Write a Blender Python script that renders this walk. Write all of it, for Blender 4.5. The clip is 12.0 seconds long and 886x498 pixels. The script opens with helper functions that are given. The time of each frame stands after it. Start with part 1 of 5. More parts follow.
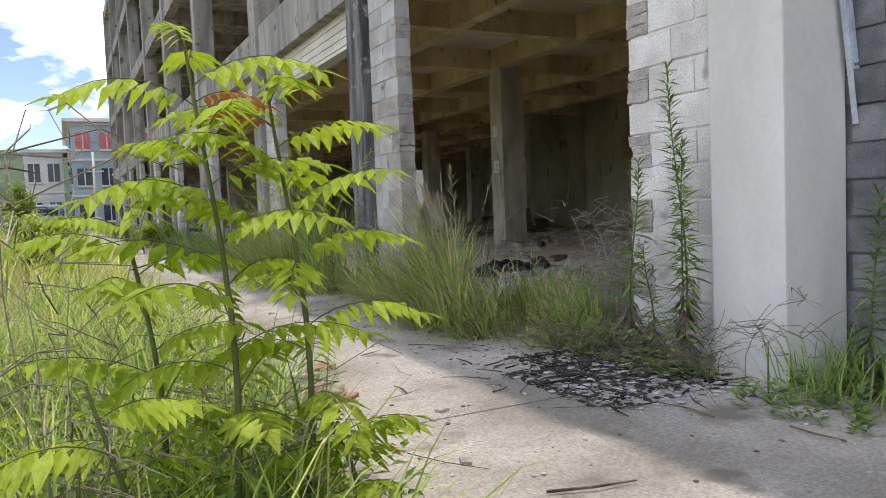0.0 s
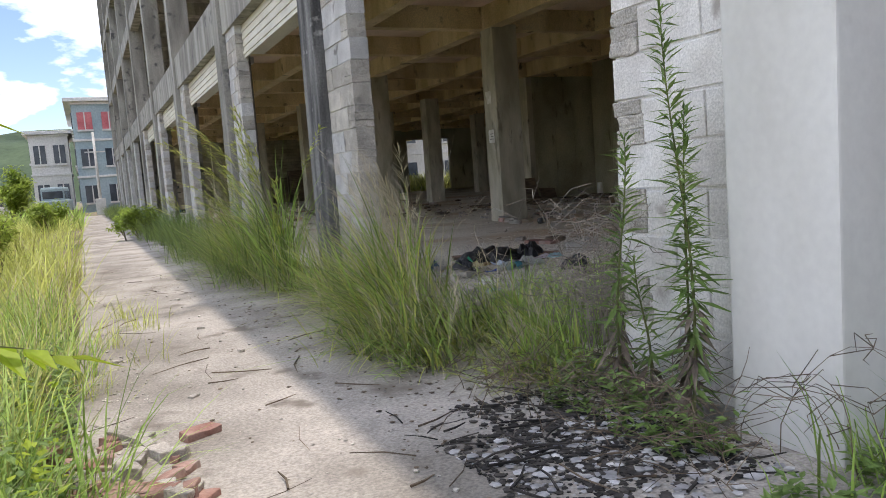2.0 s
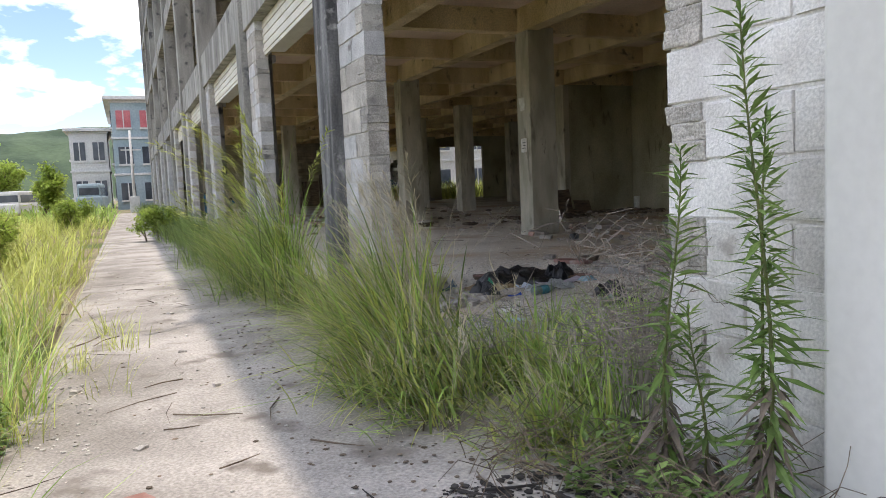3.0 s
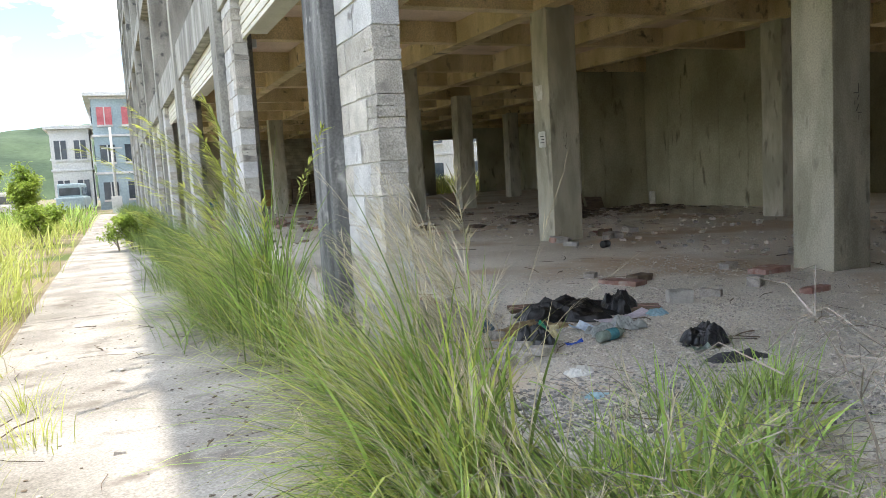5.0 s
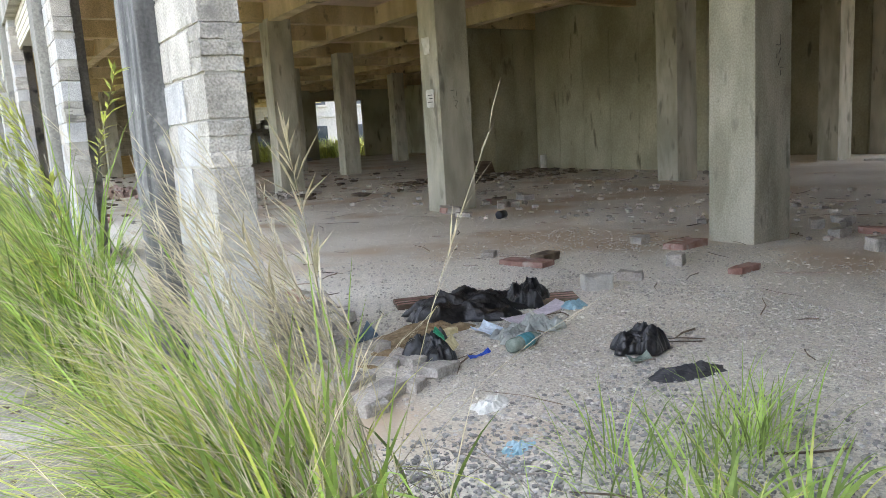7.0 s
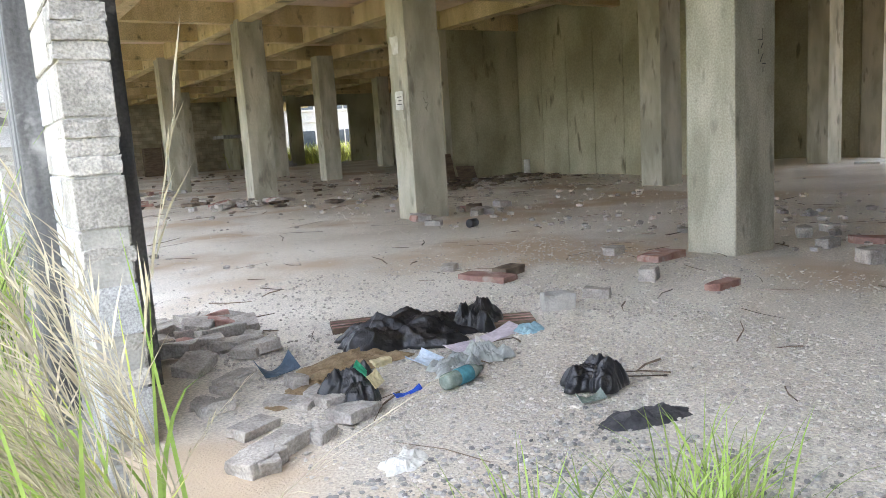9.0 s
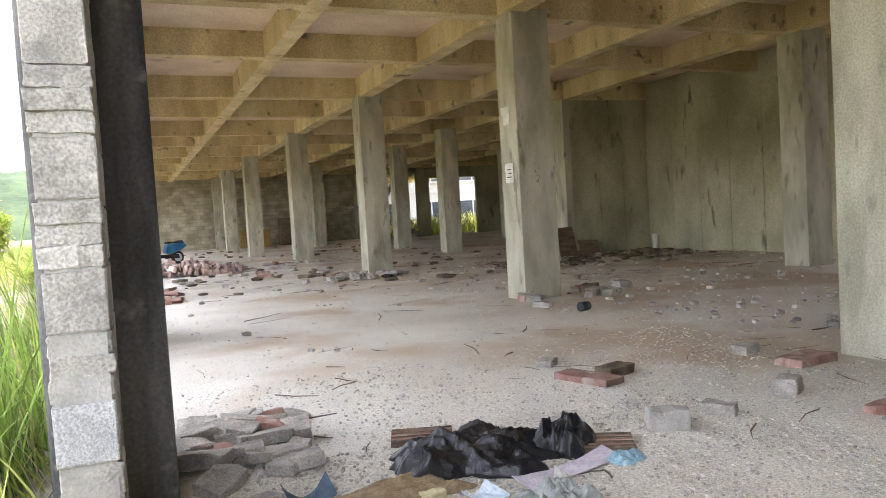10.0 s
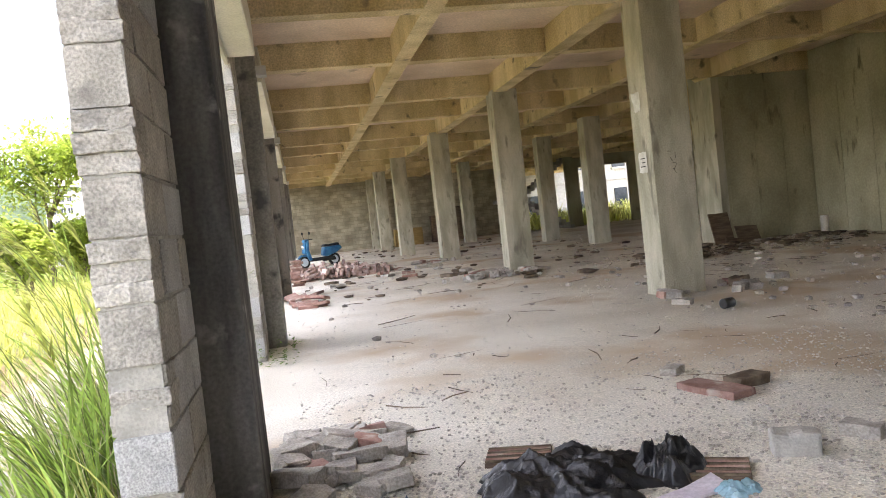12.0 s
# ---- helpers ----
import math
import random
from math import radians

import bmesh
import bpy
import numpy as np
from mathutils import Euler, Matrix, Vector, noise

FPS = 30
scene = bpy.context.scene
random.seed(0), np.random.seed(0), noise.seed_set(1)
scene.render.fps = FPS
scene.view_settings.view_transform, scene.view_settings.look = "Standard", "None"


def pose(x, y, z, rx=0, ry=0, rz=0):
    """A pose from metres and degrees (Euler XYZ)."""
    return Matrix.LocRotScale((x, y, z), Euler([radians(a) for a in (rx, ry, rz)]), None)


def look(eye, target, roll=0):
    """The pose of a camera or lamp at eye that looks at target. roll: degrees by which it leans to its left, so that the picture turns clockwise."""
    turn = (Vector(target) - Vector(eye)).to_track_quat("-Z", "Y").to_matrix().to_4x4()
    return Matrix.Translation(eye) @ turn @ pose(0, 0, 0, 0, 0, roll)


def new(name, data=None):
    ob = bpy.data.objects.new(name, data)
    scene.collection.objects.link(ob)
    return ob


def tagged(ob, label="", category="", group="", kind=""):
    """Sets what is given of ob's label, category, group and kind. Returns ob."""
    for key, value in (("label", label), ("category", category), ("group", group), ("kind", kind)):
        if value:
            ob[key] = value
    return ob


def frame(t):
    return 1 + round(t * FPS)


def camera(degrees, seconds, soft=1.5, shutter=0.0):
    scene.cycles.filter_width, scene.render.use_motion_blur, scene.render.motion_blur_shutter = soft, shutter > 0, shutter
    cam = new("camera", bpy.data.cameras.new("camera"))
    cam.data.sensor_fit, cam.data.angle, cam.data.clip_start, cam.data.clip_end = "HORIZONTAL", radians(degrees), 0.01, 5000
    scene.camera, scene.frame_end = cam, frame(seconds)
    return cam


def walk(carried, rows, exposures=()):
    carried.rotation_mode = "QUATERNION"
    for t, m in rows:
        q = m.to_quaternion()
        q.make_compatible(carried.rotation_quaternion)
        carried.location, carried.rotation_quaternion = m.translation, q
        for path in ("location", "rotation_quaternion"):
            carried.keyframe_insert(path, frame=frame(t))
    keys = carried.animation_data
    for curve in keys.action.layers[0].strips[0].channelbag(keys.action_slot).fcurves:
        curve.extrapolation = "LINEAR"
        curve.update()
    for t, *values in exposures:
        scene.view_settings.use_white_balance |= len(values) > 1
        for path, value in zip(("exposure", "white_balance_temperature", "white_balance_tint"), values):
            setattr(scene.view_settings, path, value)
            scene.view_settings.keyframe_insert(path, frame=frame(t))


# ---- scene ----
cam = camera(61.7, 12.0, 0.9)
PATH = [
    (0, (0.096, 0.047, 1.004), (0.997, 1.829, 0.886), -2.3),
    (0.5, (0.402, 0.288, 1.082), (1.334, 2.051, 0.924), -1.3),
    (1, (0.631, 0.525, 1.129), (1.564, 2.287, 0.963), -2.6),
    (1.5, (0.876, 0.707, 1.138), (1.773, 2.485, 0.954), -4.0),
    (2, (1.117, 0.99, 1.129), (1.971, 2.788, 0.927), -4.2),
    (2.5, (1.345, 1.298, 1.124), (2.163, 3.112, 0.922), -3.6),
    (3, (1.571, 1.636, 1.159), (2.347, 3.47, 0.981), -2.5),
    (5, (1.971, 3.344, 1.318), (2.769, 5.167, 1.118), -3.4),
    (5.5, (2.172, 3.697, 1.339), (3.033, 5.488, 1.119), -2.9),
    (6, (2.283, 3.995, 1.34), (3.219, 5.746, 1.099), -2.9),
    (6.5, (2.413, 4.256, 1.345), (3.419, 5.963, 1.072), -3.3),
    (7, (2.606, 4.44, 1.307), (3.656, 6.113, 0.993), -3.5),
    (7.5, (2.782, 4.566, 1.318), (3.857, 6.216, 0.973), -3.7),
    (9.5, (3.471, 4.947, 1.258), (4.523, 6.63, 1.015), -3.6),
    (10, (3.82, 5.22, 1.306), (4.598, 7.06, 1.211), -3.4),
    (10.5, (4.01, 5.273, 1.348), (4.583, 7.188, 1.282), -5.0),
    (11, (4.185, 5.251, 1.362), (4.571, 7.211, 1.268), -5.1),
    (11.5, (4.247, 5.3, 1.354), (4.598, 7.267, 1.259), -6.1),
    (12, (4.236, 5.28, 1.371), (4.609, 7.243, 1.289), -6.3),
]
walk(cam, [(t, look(eye, target, roll)) for t, eye, target, roll in PATH],
     [(0, 0.4, 6900, 16), (3, 0.65, 6800, 16), (5, 1.35, 6800, 10), (7.5, 2.0, 6800, 12), (9.5, 2.4, 6900, 13), (10.5, 2.3, 7400, 17), (12, 2.3, 7400, 17)])

# ---- world, sun, exposure ----
SUN_ELEVATION, SUN_AZIMUTH = radians(85.1), radians(90)
world = bpy.data.worlds.new("sky")
scene.world = world
world.use_nodes = True
wn, wl = world.node_tree.nodes, world.node_tree.links
wn.clear()
w_out = wn.new("ShaderNodeOutputWorld")
w_bg = wn.new("ShaderNodeBackground")
w_sky = wn.new("ShaderNodeTexSky")
w_sky.sky_type, w_sky.sun_disc = "NISHITA", False
w_sky.sun_elevation, w_sky.sun_rotation = SUN_ELEVATION, SUN_AZIMUTH
w_sky.air_density, w_sky.dust_density, w_sky.ozone_density = 0.9, 0.25, 3.0
w_co = wn.new("ShaderNodeTexCoord")
w_map = wn.new("ShaderNodeMapping")
w_map.inputs["Scale"].default_value = (1.0, 1.0, 2.4)
w_map.inputs["Location"].default_value = (0.35, 0.1, 0.25)
w_noise = wn.new("ShaderNodeTexNoise")
w_noise.inputs["Scale"].default_value, w_noise.inputs["Detail"].default_value = 5.6, 9
w_noise.inputs["Roughness"].default_value = 0.52
w_ramp = wn.new("ShaderNodeValToRGB")
w_ramp.color_ramp.elements[0].position, w_ramp.color_ramp.elements[1].position = 0.48, 0.59
w_mix = wn.new("ShaderNodeMix")
w_mix.data_type = "RGBA"
w_mix.inputs["B"].default_value = (13.0, 13.7, 15.0, 1)
wl.new(w_co.outputs["Generated"], w_map.inputs["Vector"])
wl.new(w_map.outputs["Vector"], w_noise.inputs["Vector"])
wl.new(w_noise.outputs["Fac"], w_ramp.inputs["Fac"])
wl.new(w_ramp.outputs["Color"], w_mix.inputs["Factor"])
wl.new(w_sky.outputs["Color"], w_mix.inputs["A"])
wl.new(w_mix.outputs["Result"], w_bg.inputs["Color"])
wl.new(w_bg.outputs["Background"], w_out.inputs["Surface"])
w_bg.inputs["Strength"].default_value = 0.15
sun_data = bpy.data.lights.new("sun", "SUN")
sun_data.energy, sun_data.angle, sun_data.color = 2.05, radians(0.5), (1.0, 0.95, 0.86)
sun = new("sun", sun_data)
sun.matrix_world = look((0, 0, 60), (-60 / math.tan(SUN_ELEVATION), 0.0, 0))
scene.view_settings.exposure = 0.0


# ---- materials ----
def material(name, a, b, scale=4.0, fine=60.0, rough=0.85, bump=0.3, streak=None, metal=0.0, spot=None, coat=None,
             translucent=0.0, per_piece=0.0, island=0.0, spec=0.4, distance=0.01, grain_range=(0.85, 1.12), runs=None):
    """Two colours mixed by broad stains, fine grain on top, relief from both."""
    m = bpy.data.materials.new(name)
    m.use_nodes = True
    n, l = m.node_tree.nodes, m.node_tree.links
    bsdf = n["Principled BSDF"]
    geo = n.new("ShaderNodeNewGeometry")
    big = n.new("ShaderNodeTexNoise")
    big.inputs["Scale"].default_value, big.inputs["Detail"].default_value = scale, 6
    if streak:
        mp = n.new("ShaderNodeMapping")
        mp.inputs["Scale"].default_value = streak
        l.new(geo.outputs["Position"], mp.inputs["Vector"])
        l.new(mp.outputs["Vector"], big.inputs["Vector"])
    else:
        l.new(geo.outputs["Position"], big.inputs["Vector"])
    small = n.new("ShaderNodeTexNoise")
    small.inputs["Scale"].default_value, small.inputs["Detail"].default_value = fine, 5
    l.new(geo.outputs["Position"], small.inputs["Vector"])
    ramp = n.new("ShaderNodeValToRGB")
    ramp.color_ramp.elements[0].position, ramp.color_ramp.elements[1].position = 0.36, 0.64
    ramp.color_ramp.elements[0].color, ramp.color_ramp.elements[1].color = (*a, 1), (*b, 1)
    l.new(big.outputs["Fac"], ramp.inputs["Fac"])
    grain = n.new("ShaderNodeMapRange")
    grain.inputs["From Min"].default_value, grain.inputs["From Max"].default_value = 0.3, 0.7
    grain.inputs["To Min"].default_value, grain.inputs["To Max"].default_value = grain_range
    l.new(small.outputs["Fac"], grain.inputs["Value"])
    mul = n.new("ShaderNodeMix")
    mul.data_type, mul.blend_type = "RGBA", "MULTIPLY"
    mul.inputs["Factor"].default_value = 1.0
    l.new(ramp.outputs["Color"], mul.inputs["A"])
    l.new(grain.outputs["Result"], mul.inputs["B"])
    colour = mul.outputs["Result"]
    if spot:
        sc, edge, sc_colour = spot
        sn = n.new("ShaderNodeTexNoise")
        sn.inputs["Scale"].default_value, sn.inputs["Detail"].default_value = sc, 8
        if runs:
            rm = n.new("ShaderNodeMapping")
            rm.inputs["Scale"].default_value = runs
            l.new(geo.outputs["Position"], rm.inputs["Vector"])
            l.new(rm.outputs["Vector"], sn.inputs["Vector"])
        else:
            l.new(geo.outputs["Position"], sn.inputs["Vector"])
        sr = n.new("ShaderNodeValToRGB")
        sr.color_ramp.elements[0].position, sr.color_ramp.elements[1].position = edge, edge + 0.1
        l.new(sn.outputs["Fac"], sr.inputs["Fac"])
        sm = n.new("ShaderNodeMix")
        sm.data_type = "RGBA"
        sm.inputs["B"].default_value = (*sc_colour, 1)
        l.new(sr.outputs["Color"], sm.inputs["Factor"])
        l.new(colour, sm.inputs["A"])
        colour = sm.outputs["Result"]
    if per_piece or island:
        if per_piece:
            src = n.new("ShaderNodeObjectInfo").outputs["Random"]
        else:
            src = geo.outputs["Random Per Island"]
        amount = per_piece or island
        pr = n.new("ShaderNodeMapRange")
        pr.inputs["To Min"].default_value, pr.inputs["To Max"].default_value = 1 - amount, 1 + amount
        l.new(src, pr.inputs["Value"])
        pm = n.new("ShaderNodeMix")
        pm.data_type, pm.blend_type = "RGBA", "MULTIPLY"
        pm.inputs["Factor"].default_value = 1.0
        l.new(colour, pm.inputs["A"])
        l.new(pr.outputs["Result"], pm.inputs["B"])
        colour = pm.outputs["Result"]
    l.new(colour, bsdf.inputs["Base Color"])
    bsdf.inputs["Roughness"].default_value, bsdf.inputs["Metallic"].default_value = rough, metal
    bsdf.inputs["Specular IOR Level"].default_value = spec
    if bump:
        add = n.new("ShaderNodeMath")
        add.operation = "MULTIPLY_ADD"
        add.inputs[1].default_value = 0.6
        l.new(small.outputs["Fac"], add.inputs[0])
        l.new(big.outputs["Fac"], add.inputs[2])
        bp = n.new("ShaderNodeBump")
        bp.inputs["Strength"].default_value, bp.inputs["Distance"].default_value = bump, distance
        l.new(add.outputs["Value"], bp.inputs["Height"])
        l.new(bp.outputs["Normal"], bsdf.inputs["Normal"])
    if translucent:
        tr = n.new("ShaderNodeBsdfTranslucent")
        l.new(colour, tr.inputs["Color"])
        mx = n.new("ShaderNodeMixShader")
        mx.inputs["Fac"].default_value = translucent
        l.new(bsdf.outputs["BSDF"], mx.inputs[1])
        l.new(tr.outputs["BSDF"], mx.inputs[2])
        l.new(mx.outputs["Shader"], n["Material Output"].inputs["Surface"])
    return m


CONCRETE = material("raw_concrete", (0.20, 0.19, 0.17), (0.40, 0.39, 0.35), 1.5, 45, 0.9, 0.25, (2.2, 2.2, 0.35), spot=(3.3, 0.60, (0.10, 0.10, 0.10)), grain_range=(0.75, 1.18))
# beam colour carries the yellow bounce of the sunlit ground; dark spots are stains
CONCRETE_WARM = material("bounce_warm_concrete", (0.52, 0.40, 0.21), (0.76, 0.62, 0.37), 1.2, 40, 0.9, 0.2, (1.6, 1.6, 0.5), spot=(3.4, 0.62, (0.20, 0.165, 0.10)), grain_range=(0.75, 1.2))
CONCRETE_COLUMN = material("column_concrete", (0.36, 0.335, 0.25), (0.55, 0.515, 0.41), 1.7, 60, 0.9, 0.3, (2.2, 2.2, 0.7), spot=(5.0, 0.595, (0.24, 0.22, 0.17)), grain_range=(0.78, 1.16), runs=(1.3, 1.3, 0.45))
CONCRETE_DARK = material("shade_dark_concrete", (0.055, 0.054, 0.054), (0.22, 0.216, 0.21), 1.6, 50, 0.85, 0.5, (4.0, 4.0, 0.6), spot=(5, 0.62, (0.40, 0.39, 0.37)), grain_range=(0.75, 1.2))
CONCRETE_WHITE = material("pale_render", (0.62, 0.61, 0.57), (0.74, 0.735, 0.70), 1.2, 25, 0.9, 0.04, (1.5, 1.5, 0.5), spot=(2.0, 0.68, (0.48, 0.46, 0.42)), grain_range=(0.96, 1.03))
SLAB = material("slab_soffit", (0.64, 0.48, 0.34), (0.80, 0.64, 0.49), 0.9, 30, 0.92, 0.1, spot=(1.4, 0.66, (0.26, 0.20, 0.13)))
WALL_CAST = material("cast_wall", (0.30, 0.28, 0.18), (0.49, 0.46, 0.32), 0.9, 20, 0.9, 0.2, (1.0, 1.0, 0.6), spot=(3.6, 0.62, (0.17, 0.155, 0.10)), grain_range=(0.86, 1.1), runs=(1.3, 1.3, 0.35))
BLOCK = material("hollow_block", (0.44, 0.435, 0.43), (0.58, 0.575, 0.565), 5, 130, 0.95, 1.0, per_piece=0.10, spot=(6, 0.66, (0.22, 0.21, 0.20)), distance=0.01, grain_range=(0.62, 1.28))
BLOCK_DIRTY = material("stained_block", (0.38, 0.355, 0.315), (0.53, 0.495, 0.445), 6, 90, 0.95, 0.9, per_piece=0.14, spot=(3.5, 0.62, (0.20, 0.19, 0.175)), distance=0.01, grain_range=(0.62, 1.28))
WHITEWASH = material("whitewashed_block", (0.60, 0.57, 0.535), (0.80, 0.78, 0.75), 3.5, 90, 0.95, 0.8, per_piece=0.06, spot=(5, 0.63, (0.42, 0.38, 0.35)), distance=0.008, grain_range=(0.8, 1.12))
BLOCK_DARK = material("dark_block", (0.15, 0.152, 0.16), (0.27, 0.275, 0.285), 5, 80, 0.95, 0.6, per_piece=0.15)
MORTAR = material("mortar", (0.40, 0.38, 0.34), (0.53, 0.51, 0.46), 9, 90, 0.97, 0.8)
DUST_FLOOR = material("dusty_floor", (0.62, 0.565, 0.475), (0.80, 0.755, 0.67), 0.5, 75, 0.95, 0.8, spot=(0.42, 0.54, (0.54, 0.43, 0.31)), distance=0.02, grain_range=(0.68, 1.22))
PATH_CONCRETE = material("path_concrete", (0.27, 0.245, 0.21), (0.49, 0.45, 0.40), 1.1, 70, 0.93, 0.6, spot=(2.6, 0.58, (0.20, 0.175, 0.145)), distance=0.015, grain_range=(0.7, 1.25))
SOIL = material("weedy_soil", (0.17, 0.135, 0.085), (0.32, 0.26, 0.16), 0.8, 25, 0.97, 0.8, spot=(0.35, 0.52, (0.10, 0.13, 0.03)), distance=0.03)
STONE = material("rubble_stone", (0.33, 0.30, 0.265), (0.54, 0.50, 0.445), 9, 80, 0.95, 0.9, island=0.35, grain_range=(0.7, 1.2))
RED_CLAY = material("red_clay", (0.28, 0.145, 0.115), (0.43, 0.28, 0.235), 7, 70, 0.92, 0.5, per_piece=0.25, spot=(6, 0.58, (0.50, 0.42, 0.36)))
GRAVEL = material("gravel", (0.42, 0.39, 0.34), (0.64, 0.60, 0.54), 12, 90, 0.95, 0.3, island=0.3)
LITTER = material("dry_litter", (0.09, 0.065, 0.045), (0.22, 0.17, 0.12), 8, 60, 0.95, 0.3, island=0.4)
CHAR = material("charred_litter", (0.022, 0.02, 0.018), (0.075, 0.066, 0.058), 8, 60, 0.95, 0.4, island=0.5)
GRASS_FRESH = material("fresh_grass", (0.23, 0.36, 0.07), (0.42, 0.56, 0.15), 2.0, 40, 0.55, 0.0, translucent=0.35, island=0.5)
GRASS_DARK = material("deep_grass", (0.17, 0.25, 0.065), (0.30, 0.38, 0.12), 2.0, 40, 0.55, 0.0, translucent=0.3, island=0.5)
GRASS_YELLOW = material("yellowing_grass", (0.42, 0.47, 0.10), (0.60, 0.62, 0.20), 2.0, 40, 0.6, 0.0, translucent=0.35, island=0.45)
GRASS_DRY = material("dry_grass", (0.48, 0.42, 0.28), (0.68, 0.61, 0.45), 3.0, 40, 0.8, 0.0, translucent=0.2, island=0.3)
LEAF_SUMAC = material("sunlit_leaflet", (0.30, 0.42, 0.025), (0.46, 0.56, 0.06), 5.0, 60, 0.5, 0.0, translucent=0.5, island=0.2)
LEAF_RUST = material("rusty_leaflet", (0.35, 0.13, 0.03), (0.42, 0.20, 0.05), 5.0, 60, 0.6, 0.0, translucent=0.4, island=0.2)
LEAF_WEED = material("weed_leaf", (0.13, 0.22, 0.05), (0.24, 0.34, 0.10), 6.0, 60, 0.55, 0.0, translucent=0.3, island=0.3)
LEAF_TREE = material("tree_leaf", (0.27, 0.37, 0.06), (0.46, 0.55, 0.13), 0.8, 20, 0.6, 0.0, translucent=0.5, island=0.35)
STEM = material("green_stem", (0.09, 0.11, 0.035), (0.16, 0.17, 0.06), 6.0, 60, 0.7, 0.0)
TWIG = material("dry_twig", (0.30, 0.25, 0.20), (0.50, 0.44, 0.38), 8.0, 60, 0.9, 0.0, island=0.35)
BARK = material("bark", (0.10, 0.08, 0.06), (0.20, 0.16, 0.12), 6.0, 40, 0.95, 0.8)
STEEL = material("galvanised_steel", (0.55, 0.60, 0.68), (0.75, 0.80, 0.86), 6, 50, 0.45, 0.1, metal=0.6)
SHUTTER = material("cream_shutter", (0.58, 0.55, 0.46), (0.72, 0.69, 0.60), 1.2, 60, 0.6, 0.1, (1, 1, 3), spot=(3, 0.67, (0.35, 0.28, 0.2)))
HILL = material("wooded_hill", (0.035, 0.06, 0.03), (0.075, 0.11, 0.055), 0.03, 0.25, 0.95, 0.5, distance=2.0)


def coursed(name, a, b, joint):
    """Block courses for a wall that stays far off and faces along y."""
    m = material(name, a, b, 2.0, 40, 0.95, 0.0)
    n, l = m.node_tree.nodes, m.node_tree.links
    bsdf = n["Principled BSDF"]
    old = bsdf.inputs["Base Color"].links[0].from_socket
    geo, sep, com = n.new("ShaderNodeNewGeometry"), n.new("ShaderNodeSeparateXYZ"), n.new("ShaderNodeCombineXYZ")
    br = n.new("ShaderNodeTexBrick")
    br.inputs["Scale"].default_value = 1.0
    br.inputs["Brick Width"].default_value, br.inputs["Row Height"].default_value, br.inputs["Mortar Size"].default_value = 0.4, 0.2, 0.012
    br.inputs["Color1"].default_value, br.inputs["Color2"].default_value, br.inputs["Mortar"].default_value = (1.12, 1.1, 1.06, 1), (0.8, 0.79, 0.76, 1), (*joint, 1)
    l.new(geo.outputs["Position"], sep.inputs["Vector"])
    l.new(sep.outputs["X"], com.inputs["X"])
    l.new(sep.outputs["Z"], com.inputs["Y"])
    l.new(com.outputs["Vector"], br.inputs["Vector"])
    mx = n.new("ShaderNodeMix")
    mx.data_type, mx.blend_type = "RGBA", "MULTIPLY"
    mx.inputs["Factor"].default_value = 1.0
    l.new(old, mx.inputs["A"])
    l.new(br.outputs["Color"], mx.inputs["B"])
    l.new(mx.outputs["Result"], bsdf.inputs["Base Color"])
    bp = n.new("ShaderNodeBump")
    bp.inputs["Strength"].default_value, bp.inputs["Distance"].default_value = 0.8, 0.02
    bp.invert = True
    l.new(br.outputs["Fac"], bp.inputs["Height"])
    l.new(bp.outputs["Normal"], bsdf.inputs["Normal"])
    return m


COURSED = coursed("block_courses", (0.36, 0.32, 0.24), (0.55, 0.50, 0.39), (0.78, 0.76, 0.72))


# ---- mesh helpers ----
def part(name, bm, mat, parent=None, label="", smooth=False):
    me = bpy.data.meshes.new(name)
    bm.to_mesh(me)
    bm.free()
    if mat:
        me.materials.append(mat)
    if smooth:
        me.polygons.foreach_set("use_smooth", [True] * len(me.polygons))
    ob = new(name, me)
    ob.parent = parent
    if label:
        ob["label"] = label
    return ob


def data_part(name, verts, faces, mat, parent=None, label="", smooth=False):
    me = bpy.data.meshes.new(name)
    me.from_pydata(verts, [], faces)
    me.materials.append(mat)
    if smooth:
        me.polygons.foreach_set("use_smooth", [True] * len(me.polygons))
    ob = new(name, me)
    ob.parent = parent
    if label:
        ob["label"] = label
    return ob


def empty(name, x=0, y=0, z=0, rz=0):
    ob = new(name)
    ob.matrix_world = pose(x, y, z, 0, 0, rz)
    ob.empty_display_size = 0.1
    return ob


def add_box(bm, x0, x1, y0, y1, z0, z1, bevel=0.0, turn=None):
    r = bmesh.ops.create_cube(bm, size=1.0)
    m = Matrix.Translation(((x0 + x1) / 2, (y0 + y1) / 2, (z0 + z1) / 2)) @ Matrix.Diagonal((x1 - x0, y1 - y0, z1 - z0, 1))
    if turn is not None:
        m = turn @ m
    bmesh.ops.transform(bm, matrix=m, verts=r["verts"])
    if bevel:
        es = list({e for v in r["verts"] for e in v.link_edges})
        bmesh.ops.bevel(bm, geom=es, offset=bevel, segments=2, affect="EDGES", profile=0.6)


def box(name, x0, x1, y0, y1, z0, z1, mat, parent=None, bevel=0.0, label=""):
    bm = bmesh.new()
    add_box(bm, x0, x1, y0, y1, z0, z1, bevel)
    return part(name, bm, mat, parent, label)


